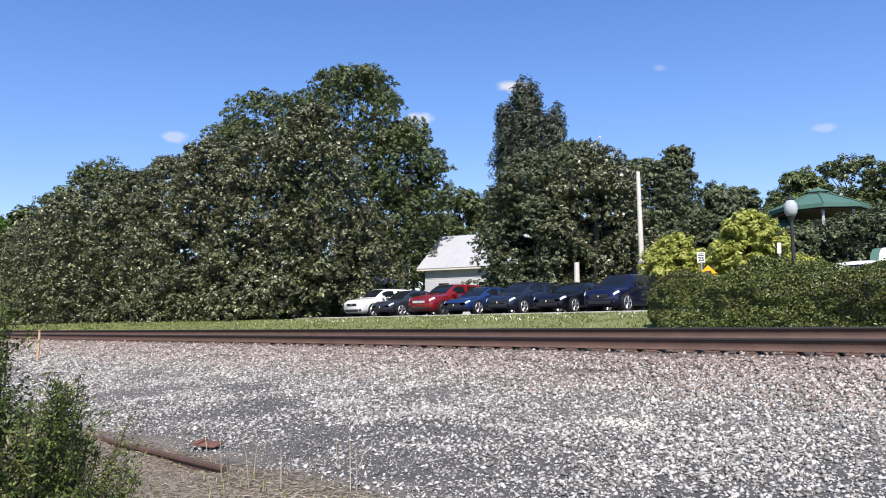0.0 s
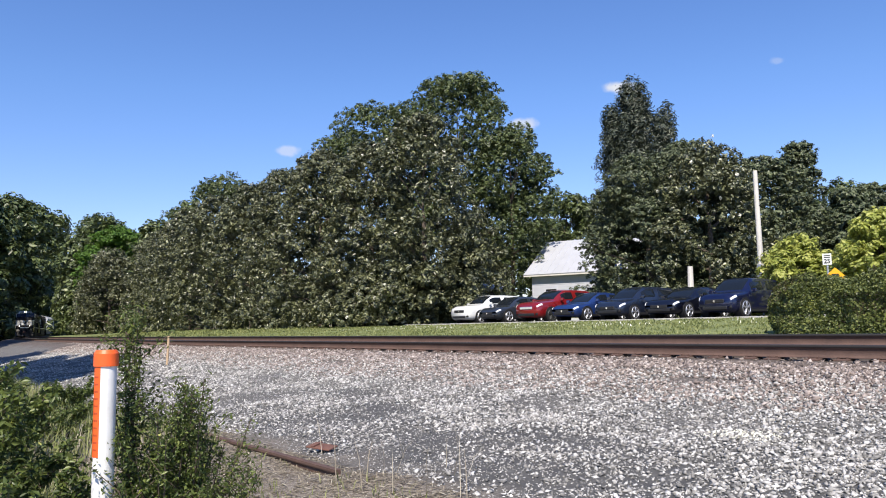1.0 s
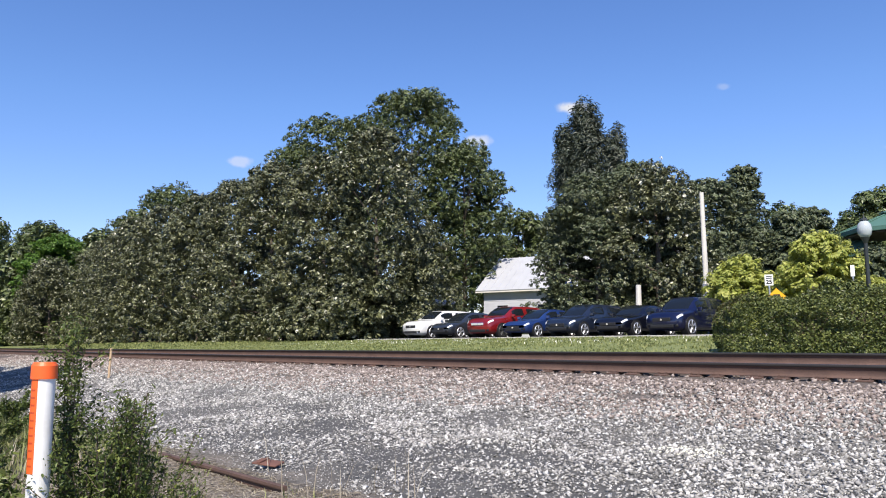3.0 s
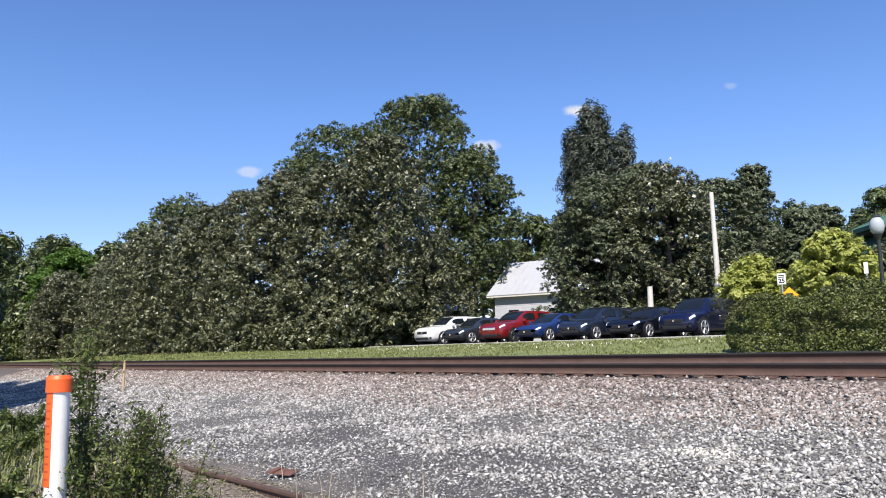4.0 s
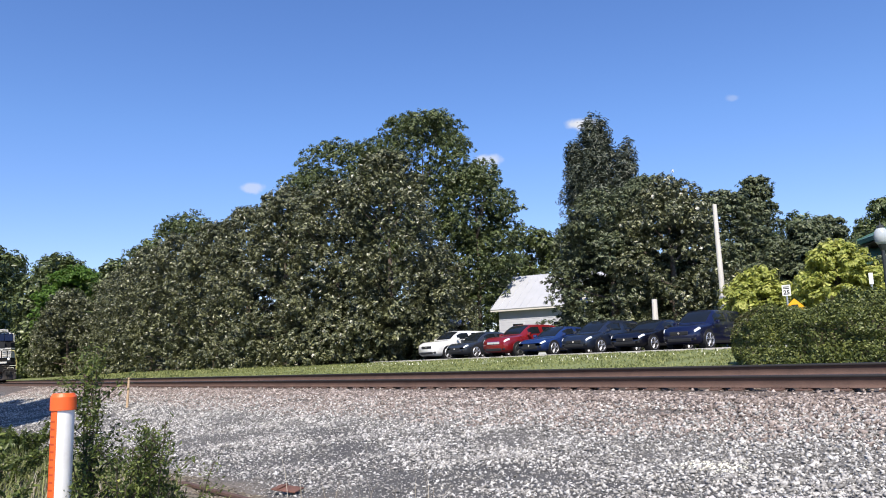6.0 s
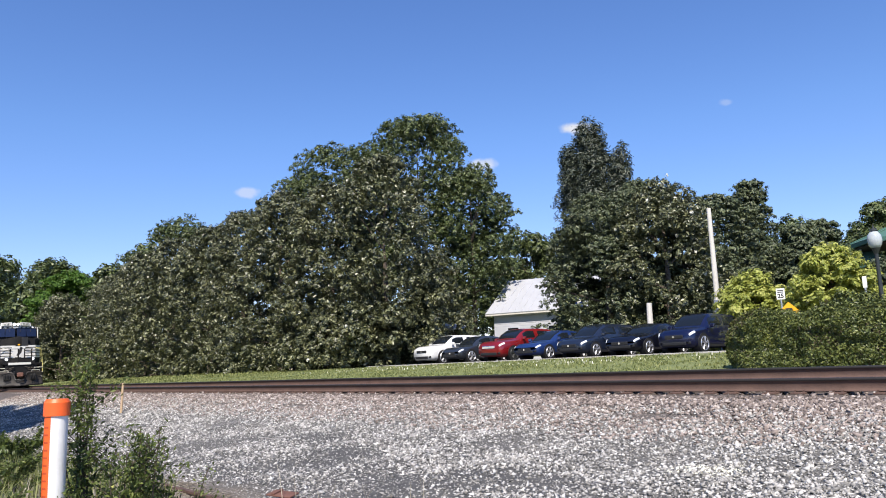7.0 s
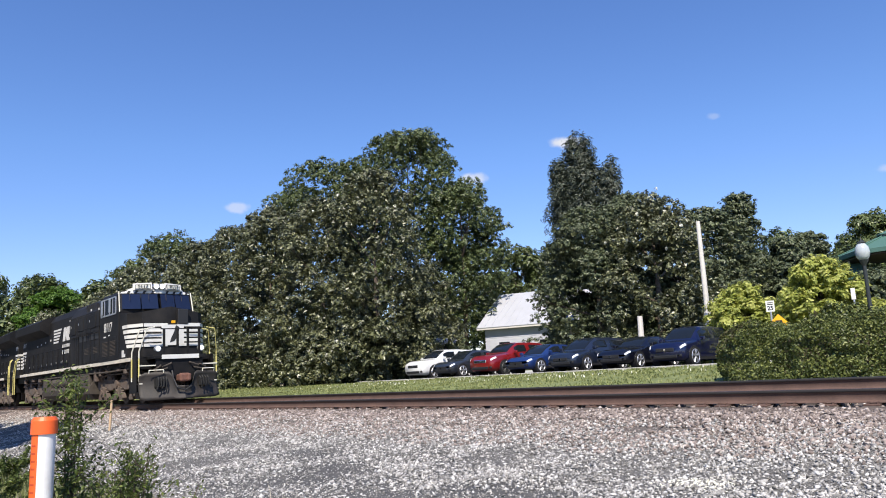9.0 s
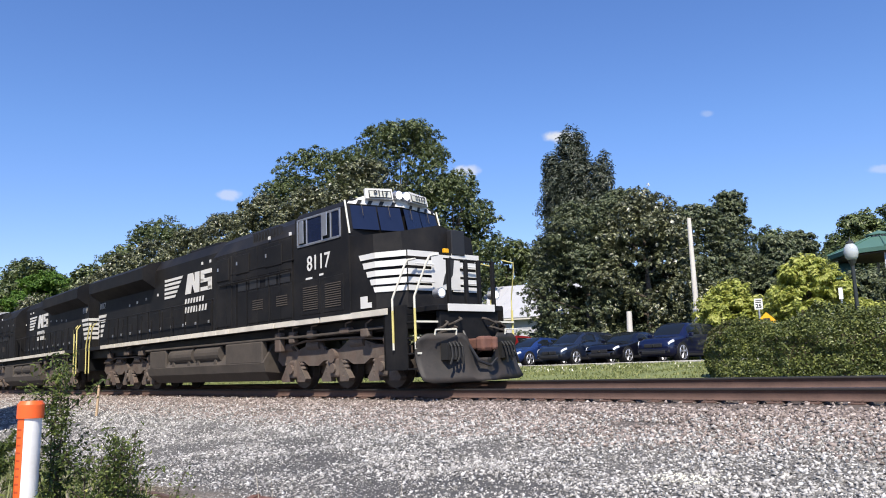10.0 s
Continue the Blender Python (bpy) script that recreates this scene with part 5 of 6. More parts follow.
        for wy in (0.19, 0.78):
            r = 0.33 if H < 1.6 else 0.36
            yy = wy * L
            bm = fresh()
            rod(bm, (s * (hw - 0.3), yy, r), (s * (hw + 0.006), yy, r), r + 0.055, r + 0.055, 26)
            part("wheel_arch", bm, MAT["trim_black"], c)
            bm = fresh()
            rod(bm, (s * (hw - 0.22), yy, r), (s * (hw + 0.02), yy, r), r, r - 0.015, 26)
            wheel = part("wheel", bm, MAT["tyre"], c)
            bm = fresh()
            for k in range(5):
                a = k * 2 * math.pi / 5 + 0.3
                for da in (-0.16, 0.16):
                    rod(bm, (s * (hw + 0.026), yy + 0.05 * math.cos(a), r + 0.05 * math.sin(a)), (s * (hw + 0.024), yy + (r - 0.09) * math.cos(a + da), r + (r - 0.09) * math.sin(a + da)), 0.028, 0.022, 5)
            rod(bm, (s * (hw + 0.01), yy, r), (s * (hw + 0.04), yy, r), 0.06, 0.05, 10)
            for k in range(20):
                a, b = k * math.pi / 10, (k + 1) * math.pi / 10
                rod(bm, (s * (hw + 0.02), yy + (r - 0.085) * math.cos(a), r + (r - 0.085) * math.sin(a)), (s * (hw + 0.02), yy + (r - 0.085) * math.cos(b), r + (r - 0.085) * math.sin(b)), 0.018, 0.018, 4)
            part("rim", bm, MAT[rim], wheel)
        bm = fresh()
        box(bm, s * (hw - 0.005) - 0.012, s * (hw - 0.005) + 0.012, 0.24 * L, 0.72 * L, 0.22, 0.32, 0.01)
        part("door_sill", bm, MAT["trim_black"], c)
        for hy in (0.5, 0.7):
            bm = fresh()
            box(bm, s * hw - 0.02, s * hw + 0.02, hy * L, hy * L + 0.2, belt * H - 0.17, belt * H - 0.13, 0.01)
            part("door_handle", bm, paint, c)
    bm = fresh()
    box(bm, -hw * 0.48, hw * 0.48, -0.02, 0.12, hood * H - 0.42, hood * H - 0.26, 0.03)
    part("grille", bm, MAT[grille], c)
    bm = fresh()
    box(bm, -hw * 0.62, hw * 0.62, -0.02, 0.1, 0.3, 0.44, 0.03)
    part("lower_intake", bm, MAT["trim_black"], c)
    bm = fresh()
    rod(bm, (0, -0.035, hood * H - 0.34), (0, 0.0, hood * H - 0.34), 0.045, 0.045, 14)
    part("badge", bm, MAT["chrome"], c)
    return c


PAINT = {
    "navy": car_paint("navy_car_paint", (0.006, 0.009, 0.045)),
    "black": car_paint("blue_black_car_paint", (0.006, 0.007, 0.016)),
    "slate": car_paint("slate_blue_car_paint", (0.018, 0.026, 0.05)),
    "blue": car_paint("blue_car_paint", (0.018, 0.045, 0.17)),
    "red": car_paint("red_car_paint", (0.26, 0.012, 0.014)),
    "grey": car_paint("grey_car_paint", (0.035, 0.042, 0.055)),
    "white": car_paint("white_car_paint", (0.72, 0.72, 0.71), 0.0),
}
CAR_Z = 0.565
car("car", -17.1, 27.0, CAR_Z, 0, 4.25, 1.76, 1.64, PAINT["navy"], "dark blue boxy compact wagon parked nose to the grass", 0.6, 0.24, 0.4, 0.92, 0.66, 0.6)
car("car", -19.85, 27.1, CAR_Z, 0, 4.62, 1.81, 1.43, PAINT["black"], "blue-black sport sedan with bright wheels, parked in the row", 0.6, 0.3, 0.47, 0.72, 0.7, 0.64)
car("car", -22.6, 27.0, CAR_Z, 0, 4.65, 1.78, 1.57, PAINT["slate"], "slate blue hybrid wagon with a sloping nose, parked in the row", 0.56, 0.22, 0.42, 0.9, 0.64, 0.6)
car("car", -25.3, 26.9, CAR_Z, 0, 4.5, 1.75, 1.43, PAINT["blue"], "blue compact sedan with alloy wheels, parked in the row", 0.57, 0.26, 0.46, 0.74, 0.68, 0.62)
car("car", -28.0, 27.1, CAR_Z, 0, 4.8, 1.9, 1.69, PAINT["red"], "red crossover with a chrome grille, parked in the row", 0.62, 0.27, 0.44, 0.86, 0.68, 0.62, "chrome", "dark_iron")
car("car", -30.8, 26.9, CAR_Z, 0, 4.3, 1.7, 1.45, PAINT["grey"], "dark grey small sedan parked in the row", 0.58, 0.25, 0.44, 0.74, 0.68, 0.62)
car("car", -33.6, 27.2, CAR_Z, 0, 4.65, 1.84, 1.66, PAINT["white"], "white crossover with a black grille, parked beside the magnolias", 0.62, 0.26, 0.43, 0.88, 0.68, 0.62)
car("pickup", -5.1, 29.0, float(ground_z(-7.5, 29.0)), 88, 5.3, 1.85, 1.64, PAINT["white"], "white pickup behind the hedge", 0.6, 0.26, 0.38, 0.6, 0.58, 0.58)


# ---- buildings and street things ----
def house():
    h = empty("house", pose(-42.6, 42.0, 0.6, 0, 0, 20), "white clapboard house with a pale metal gable roof", "house")
    bm = fresh()
    box(bm, 0, 15, 0, 8.5, 0, 3.75)
    wall = part("wall", bm, MAT["white_wall"], h)
    for k in range(18):
        bm = fresh()
        box(bm, 0.02, 14.98, -0.025, 0.0, 0.15 + k * 0.2, 0.33 + k * 0.2)
        part("board", bm, MAT["white_wall"], wall)
    bm = fresh()
    prism(bm, [(-0.5, 3.62), (15.5, 3.62), (15.5, 3.8), (-0.5, 3.8)], -0.5, -0.42)
    part("fascia", bm, MAT["grey_pole"], h)
    for s, y0, y1 in ((-1, -0.5, 4.25), (1, 9.0, 4.25)):
        bm = fresh()
        quad(bm, [(-0.5, y0, 3.72), (15.5, y0, 3.72), (15.5, y1, 6.75), (-0.5, y1, 6.75)], 0.08, (0, s * 0.5, 1))
        roof = part("roof", bm, MAT["white_roof"], h)
        for k in range(27):
            bm = fresh()
            x = -0.45 + k * 0.61
            rod(bm, (x, y0, 3.83), (x, y1, 6.86), 0.022, 0.022, 5)
            part("seam", bm, MAT["white_roof"], roof)
    for x in (-0.0, 15.0):
        bm = fresh()
        for y in (0,):
            quad(bm, [(x, 0, 3.75), (x, 8.5, 3.75), (x, 4.25, 6.65)], 0.06, (1 if x > 1 else -1, 0, 0))
        part("gable", bm, MAT["white_wall"], h)
    for x, z0, z1, w in ((1.2, 1.0, 2.6, 0.9), (4.6, 1.0, 2.6, 0.9), (7.6, 0.9, 2.6, 1.1), (11, 1.0, 2.6, 0.9)):
        bm = fresh()
        box(bm, x, x + w, -0.05, 0.02, z0, z1, 0.01)
        win = part("window", bm, MAT["tinted"], h)
        bm = fresh()
        for a, b, c, d in ((x - 0.09, x, z0, z1), (x + w, x + w + 0.09, z0, z1), (x - 0.09, x + w + 0.09, z1, z1 + 0.1), (x - 0.12, x + w + 0.12, z0 - 0.1, z0), (x, x + w, (z0 + z1) / 2 - 0.03, (z0 + z1) / 2 + 0.03)):
            box(bm, a, b, -0.08, 0.0, c, d)
        part("frame", bm, MAT["white_wall"], win)


house()


def porch():
    p = empty("porch", pose(-41.0, 35.2, 0.56, 0, 0, 40), "small white porch with a hanging round sign", "porch")
    bm = fresh()
    quad(bm, [(-1.6, -0.3, 2.4), (1.6, -0.3, 2.4), (1.6, 1.6, 2.9), (-1.6, 1.6, 2.9)], 0.1, (0, -0.2, 1))
    part("roof", bm, MAT["white_roof"], p)
    for x in (-1.4, 0.0, 1.4):
        bm = fresh()
        box(bm, x - 0.07, x + 0.07, -0.2, -0.06, 0.0, 2.42, 0.01)
        part("post", bm, MAT["white_wall"], p)
    bm = fresh()
    rod(bm, (0.75, -0.3, 1.9), (0.75, -0.24, 1.9), 0.4, 0.4, 22)
    sign = part("round_sign", bm, MAT["ink"], p)
    bm = fresh()
    box(bm, 0.55, 0.95, -0.32, -0.3, 1.86, 2.0)
    part("sign_bar", bm, MAT["grey_pole"], sign)


porch()


def utility_pole():
    p = empty("utility_pole", pose(-18.6, 33.4, 0.55), "pale weathered utility pole at the edge of the parking strip", "pole")
    bm = fresh()
    rod(bm, (0, 0, 0), (-0.02, 0, 7.0), 0.15, 0.1, 12)
    part("shaft", bm, MAT["grey_pole"], p)
    bm = fresh()
    box(bm, -0.1, 0.1, -0.2, -0.1, 1.9, 2.5, 0.02)
    part("meter_box", bm, MAT["alloy"], p)
    for z in (5.3, 5.6):
        bm = fresh()
        rod(bm, (-0.2, 0, z), (0.2, 0, z), 0.02, 0.02, 6)
        part("bracket", bm, MAT["dark_iron"], p)
    bm = fresh()
    pts = [(-0.1 - 14 * k / 10, 8 * k / 10, 5.4 - 1.2 * math.sin(math.pi * k / 10 * 0.8)) for k in range(11)]
    pipe(bm, pts, 0.014, 4)
    part("cable", bm, MAT["dark_iron"], p)


utility_pole()


def street_lamp(x, y, z, top):
    p = empty("street_lamp", pose(x, y, z), "dark iron street lamp with an acorn glass globe", "street lamp")
    h = top - z
    bm = fresh()
    rod(bm, (0, 0, 0), (0, 0, 0.5), 0.17, 0.11, 12)
    rod(bm, (0, 0, 0.5), (0, 0, h - 0.8), 0.06, 0.05, 12)
    rod(bm, (0, 0, h - 0.82), (0, 0, h - 0.65), 0.05, 0.12, 12)
    part("post", bm, MAT["dark_iron"], p)
    bm = fresh()
    rings = []
    for z_, r in ((h - 0.66, 0.1), (h - 0.57, 0.165), (h - 0.44, 0.195), (h - 0.3, 0.175), (h - 0.2, 0.11), (h - 0.16, 0.06)):
        rings.append([(r * math.cos(a), r * math.sin(a), z_) for a in np.linspace(0, 2 * np.pi, 16, endpoint=False)])
    loft(bm, rings)
    part("globe", bm, MAT["lamp_globe"], p, smooth=True)
    bm = fresh()
    rod(bm, (0, 0, h - 0.17), (0, 0, h - 0.1), 0.12, 0.06, 12)
    rod(bm, (0, 0, h - 0.1), (0, 0, h + 0.02), 0.03, 0.008, 8)
    part("finial", bm, MAT["dark_iron"], p)


street_lamp(-7.76, 22.71, 0.38, 3.84)


def road_sign(x, y, z, kind, top, facing):
    p = empty("road_sign", pose(x, y, z, 0, 0, facing), {"limit": "white speed limit sign on a steel post", "warning": "orange-yellow diamond warning sign behind the hedge", "park": "small blue parking sign on a post", "plate": "small white sign plate on a thin post"}[kind], "sign")
    h = top - z
    bm = fresh()
    rod(bm, (0, 0.03, 0), (0, 0.03, h - 0.1), 0.03, 0.03, 8)
    part("post", bm, MAT["alloy"], p)
    bm = fresh()
    if kind == "limit":
        box(bm, -0.13, 0.13, -0.012, 0.0, h - 0.36, h, 0.004)
        plate = part("plate", bm, MAT["sign_white"], p)
        lettering("25", 0.14, MAT["ink"], plate, side_on(0, -0.016, h - 0.25), "numeral")
        for zz in (h - 0.08, h - 0.135):
            bm = fresh()
            box(bm, -0.09, 0.09, -0.018, -0.012, zz, zz + 0.028)
            part("word_bar", bm, MAT["ink"], plate)
    elif kind == "warning":
        quad(bm, [(0, 0, h), (-0.3, 0, h - 0.3), (0, 0, h - 0.6), (0.3, 0, h - 0.3)], 0.012, (0, -1, 0))
        plate = part("plate", bm, MAT["sign_yellow"], p)
        bm = fresh()
        box(bm, -0.1, 0.1, -0.022, -0.012, h - 0.42, h - 0.2)
        part("symbol", bm, MAT["ink"], plate)
    elif kind == "park":
        box(bm, -0.2, 0.2, -0.012, 0.0, h - 0.5, h, 0.004)
        plate = part("plate", bm, PAINT["blue"], p)
        lettering("P", 0.32, MAT["sign_white"], plate, side_on(0, -0.016, h - 0.25), "letter")
    else:
        box(bm, -0.06, 0.06, -0.012, 0.0, h - 0.36, h, 0.004)
        part("plate", bm, MAT["sign_white"], p)


road_sign(-11.39, 24.48, 0.45, "limit", 2.5, 25)
road_sign(-10.9, 23.9, 0.45, "warning", 2.0, 25)
road_sign(-9.12, 25.4, 0.45, "plate", 2.69, 20)
road_sign(-26.6, 32.9, 0.56, "park", 3.9, 35)
# a plain tapered post stands for a pale weathered tree trunk
bm = fresh()
rod(bm, (0, 0, 0), (0.05, 0, 2.6), 0.17, 0.13, 10)
ob = tagged(part("trunk_stub", bm, MAT["grey_pole"]), "pale grey weathered trunk stub behind the parked cars", "post")
ob.matrix_basis = pose(-21.8, 32.4, 0.56)


def pavilion():
    p = empty("pavilion", pose(-12.45, 40.4, 0.32), "tall open pavilion with a green metal roof and slim white posts", "pavilion")
    def cone(name, r0, z0, r1, z1, mat, n=8, thick=0.12):
        bm = fresh()
        a = np.arange(n) * 2 * np.pi / n + np.pi / n
        loft(bm, [[(r * math.cos(t), r * math.sin(t), z) for t in a] for r, z in ((r0, z0), (r0, z0 + thick), (r1, z1))])
        return part(name, bm, mat, p)
    roof = cone("roof", 2.35, 5.12, 0.5, 6.05, MAT["green_roof"], thick=0.2)
    for k in range(8):
        bm = fresh()
        a = k * math.pi / 4 + math.pi / 8
        rod(bm, (2.36 * math.cos(a), 2.36 * math.sin(a), 5.34), (0.5 * math.cos(a), 0.5 * math.sin(a), 6.08), 0.035, 0.035, 5)
        part("hip_cap", bm, MAT["green_roof"], roof)
    cone("cupola", 0.42, 6.0, 0.4, 6.15, MAT["white_wall"], thick=0.05)
    cone("cupola_roof", 0.62, 6.14, 0.05, 6.4, MAT["green_roof"], thick=0.04)
    cone("ceiling", 2.2, 5.04, 2.15, 5.11, MAT["bark"], thick=0.02)
    for k in range(8):
        bm = fresh()
        a = k * math.pi / 4 + math.pi / 8
        box(bm, 1.95 * math.cos(a) - 0.05, 1.95 * math.cos(a) + 0.05, 1.95 * math.sin(a) - 0.05, 1.95 * math.sin(a) + 0.05, 0, 5.2)
        part("post", bm, MAT["white_wall"], p)
    bm = fresh()
    loft(bm, [[(-3.6, -1.6, 4.05), (-0.4, -1.6, 4.05), (-0.4, 1.6, 4.05), (-3.6, 1.6, 4.05)], [(-3.6, -1.6, 4.15), (-0.4, -1.6, 4.15), (-0.4, 1.6, 4.15), (-3.6, 1.6, 4.15)], [(-2.4, -0.3, 4.95), (-1.4, -0.3, 4.95), (-1.4, 0.3, 4.95), (-2.4, 0.3, 4.95)]])
    part("lower_roof", bm, MAT["green_roof"], p)
    for x in (-3.4, -0.6):
        for y in (-1.4, 1.4):
            bm = fresh()
            box(bm, x - 0.08, x + 0.08, y - 0.08, y + 0.08, 0, 4.06)
            part("lower_post", bm, MAT["bark"], p)


pavilion()


def awning():
    p = empty("awning", pose(-6.9, 31.8, 0.5), "green and white striped awning on poles behind the hedge", "awning")
    for k in range(8):
        bm = fresh()
        x0 = -1.2 + k * 0.3
        loft(bm, [[(x, 0.9 - 0.9 * math.sin(a) + d * 0.02, 1.75 + 0.6 * math.cos(a)) for a, d in ((0.0, 0), (0.5, 0), (1.0, 0), (1.5, 0), (1.5, 1), (1.0, 1), (0.5, 1), (0.0, 1))] for x in (x0, x0 + 0.3)])
        part("stripe", bm, MAT["sign_white"] if k % 2 else MAT["green_roof"], p)
    for x in (-1.1, 1.1):
        bm = fresh()
        rod(bm, (x, 0.9, 0), (x, 0.9, 2.35), 0.03, 0.03, 8)
        part("pole", bm, MAT["alloy"], p)


awning()

# ---- foreground ----
def marker_post():
    p = empty("marker_post", pose(-3.89, 0.95, -1.27), "white plastic marker post with an orange cap and orange sticker", "marker post")
    bm = fresh()
    rod(bm, (0, 0, 0), (0, 0, 1.46), 0.049, 0.049, 40)
    part("tube", bm, MAT["white_plastic"], p)
    bm = fresh()
    rod(bm, (0, 0, 1.445), (0, 0, 1.505), 0.057, 0.0565, 40)
    rod(bm, (0, 0, 1.505), (0, 0, 1.522), 0.0565, 0.047, 40)
    part("cap", bm, MAT["orange"], p)
    bm = fresh()
    a = np.linspace(radians(248), radians(318), 8)
    loft(bm, [[(r * math.cos(t), r * math.sin(t), z) for t, r in [(t, 0.0505) for t in a] + [(t, 0.0485) for t in a[::-1]]] for z in (1.02, 1.445)])
    label = part("sticker", bm, MAT["orange"], p)
    for k in range(11):
        bm = fresh()
        z = 1.05 + k * 0.034
        b = np.linspace(radians(278), radians(308), 5)
        loft(bm, [[(r * math.cos(t), r * math.sin(t), zz) for t, r in [(t, 0.0511) for t in b] + [(t, 0.05) for t in b[::-1]]] for zz in (z, z + 0.009)])
        part("print_bar", bm, MAT["orange_print"], label)


marker_post()

bm = fresh()
rod(bm, (0, 0, -0.2), (0.02, 0.0, 0.45), 0.03, 0.03, 10)
ob = tagged(part("marker_stub", bm, MAT["white_plastic"]), "short white plastic stub in the weeds", "post")
ob.matrix_basis = pose(-8.6, 1.05, -1.25)
bm = fresh()
box(bm, -0.035, 0.035, -0.02, 0.02, -0.2, 0.88, 0.004)
ob = tagged(part("survey_stake", bm, MAT["stake"]), "raw wooden survey stake in the stone slope", "stake")
ob.matrix_basis = pose(-25.4, 8.1, -0.66, 0, 3, 30)

# a length of old rail on the ground
line = rail_outline()
bm = fresh()
loft(bm, [[(x, y, z) for y, z in line] for x in (-12.3, -7.2)])
ob = tagged(part("scrap_rail", bm, MAT["steel_rust"]), "short rusty length of old rail lying on the dirt", "rail")
ob.matrix_basis = pose(0, 4.13, -1.155, 0, 0, 0)
bm = fresh()
box(bm, -0.18, 0.18, -0.1, 0.1, 0, 0.02, 0.005)
box(bm, -0.1, -0.06, -0.1, 0.1, 0.02, 0.04, 0.004)
ob = tagged(part("scrap_plate", bm, MAT["rust_red"]), "rusty loose tie plate on the stones", "tie plate")
ob.matrix_basis = pose(-8.76, 4.78, -1.17, 8, 4, 25)


def foreground_shrub(name, x, y, stems, height, spread, size, mat, seed, label, yellow=0, low=0.4):
    """Thin stems from one root, with pairs of small leaves up each."""
    rng = np.random.default_rng(seed)
    z0 = float(ground_z(x, y)) - 0.03
    p = empty(name, pose(x, y, z0), label, "shrub", "weeds and shrubs by the marker post")
    pl, nr = [], []
    for k in range(stems):
        a = rng.uniform(0, 2 * np.pi)
        h = height * rng.uniform(low, 1.0)
        r = spread * rng.uniform(0.3, 1.0) * (1.3 - h / height * 0.6)
        end = np.array([math.cos(a) * r, math.sin(a) * r, h])
        mid = end * (0.45, 0.45, 0.55)
        twigs = [(np.zeros(3), mid, 0.0075), (mid, end, 0.005)]
        for _ in range(4):
            t = rng.uniform(0.15, 0.9)
            c = mid + (end - mid) * t
            b = rng.uniform(0, 2 * np.pi)
            q = min(0.2, h * rng.uniform(0.1, 0.24))
            twigs.append((c, c + np.array([math.cos(b) * q * 0.8, math.sin(b) * q * 0.8, q * 0.75]), 0.003))
        bm = fresh()
        for a0, a1, w in twigs:
            rod(bm, a0, a1, w, w * 0.5, 5)
        part("stem", bm, MAT["bark"], p)
        for n0, (a0, a1, w) in enumerate(twigs):
            count = int(np.linalg.norm(a1 - a0) * (76 if n0 else 40))
            for t in np.linspace(0.3 if n0 == 0 else 0.0, 1.0, max(3, count)):
                for _ in range(4):
                    d = ball(1, rng)[0]
                    pl.append(a0 + (a1 - a0) * t + d * rng.uniform(0.012, 0.055))
                    nr.append(d * 0.6 + (0, 0, 0.6))
    pl, nr = np.array(pl), np.array(nr)
    leaves("foliage", pl, nr, size, mat, p, rng, 0.42, 0.6, 0.3)
    if yellow:
        k = rng.choice(len(pl), yellow)
        leaves("yellow_leaf", pl[k] + (0, 0, 0.02), nr[k], size * 1.5, MAT["yellow"], p, rng, 0.42, 0.5)
    return p


SHRUB = "scrubby green privet shrub beside the marker post"
WEED = "leafy green weed clump in dry grass"
foreground_shrub("shrub", -4.08, 1.12, 5, 1.84, 0.06, 0.026, MAT["shrub"], 201, SHRUB, 0, 0.8)
foreground_shrub("shrub", -3.98, 1.26, 26, 1.3, 0.43, 0.026, MAT["shrub"], 202, SHRUB, 30)
foreground_shrub("shrub", -3.96, 1.36, 17, 1.36, 0.42, 0.025, MAT["shrub"], 203, SHRUB, 10)
foreground_shrub("shrub", -3.8, 1.2, 20, 0.95, 0.36, 0.026, MAT["shrub"], 206, SHRUB, 14)
foreground_shrub("weed", -4.7, 0.5, 20, 1.4, 0.55, 0.046, MAT["shrub"], 204, WEED, 10)
foreground_shrub("weed", -3.8, 0.38, 18, 1.05, 0.5, 0.046, MAT["shrub"], 205, WEED, 24)
foreground_shrub("weed", -5.7, 0.55, 18, 1.45, 0.55, 0.05, MAT["shrub"], 207, WEED, 4)
foreground_shrub("weed", -4.3, 0.74, 14, 1.0, 0.42, 0.044, MAT["shrub"], 208, WEED, 8)
foreground_shrub("weed", -7.4, 0.75, 16, 1.3, 0.7, 0.055, MAT["shrub"], 209, WEED, 4)
foreground_shrub("weed", -11.5, 2.2, 16, 0.8, 0.7, 0.05, MAT["shrub"], 211, WEED, 6)
foreground_shrub("weed", -14.5, 2.9, 16, 0.8, 0.8, 0.06, MAT["shrub"], 212, WEED, 6)
foreground_shrub("weed", -9.6, 1.1, 14, 1.1, 0.8, 0.06, MAT["shrub"], 210, WEED, 4)


def litter(name, label, n, area, size, material, seed):
    """Flat scraps of straw and bark lying on the ground."""
    rng = np.random.default_rng(seed)
    x, y = rng.uniform(area[0], area[1], n), rng.uniform(area[2], area[3], n)
    keep = np.array([noise.noise((a * 0.9, b * 0.9, seed)) for a, b in zip(x, y)]) + rng.normal(0, 0.3, n) > -0.1
    p = np.stack([x, y, ground_z(x, y) + rng.uniform(0.004, 0.02, n)], 1)[keep]
    return tagged(leaves(name, p, np.tile((0, 0, 1.0), (len(p), 1)), size, material, None, rng, 0.14, 0.12, 0.1), label, "litter", kind="stuff")


litter("straw_litter", "bleached straw and bark scraps lying on the dirt", 26000, (-12.5, -2.6, 0.3, 4.5), 0.1, MAT["straw"], 311)
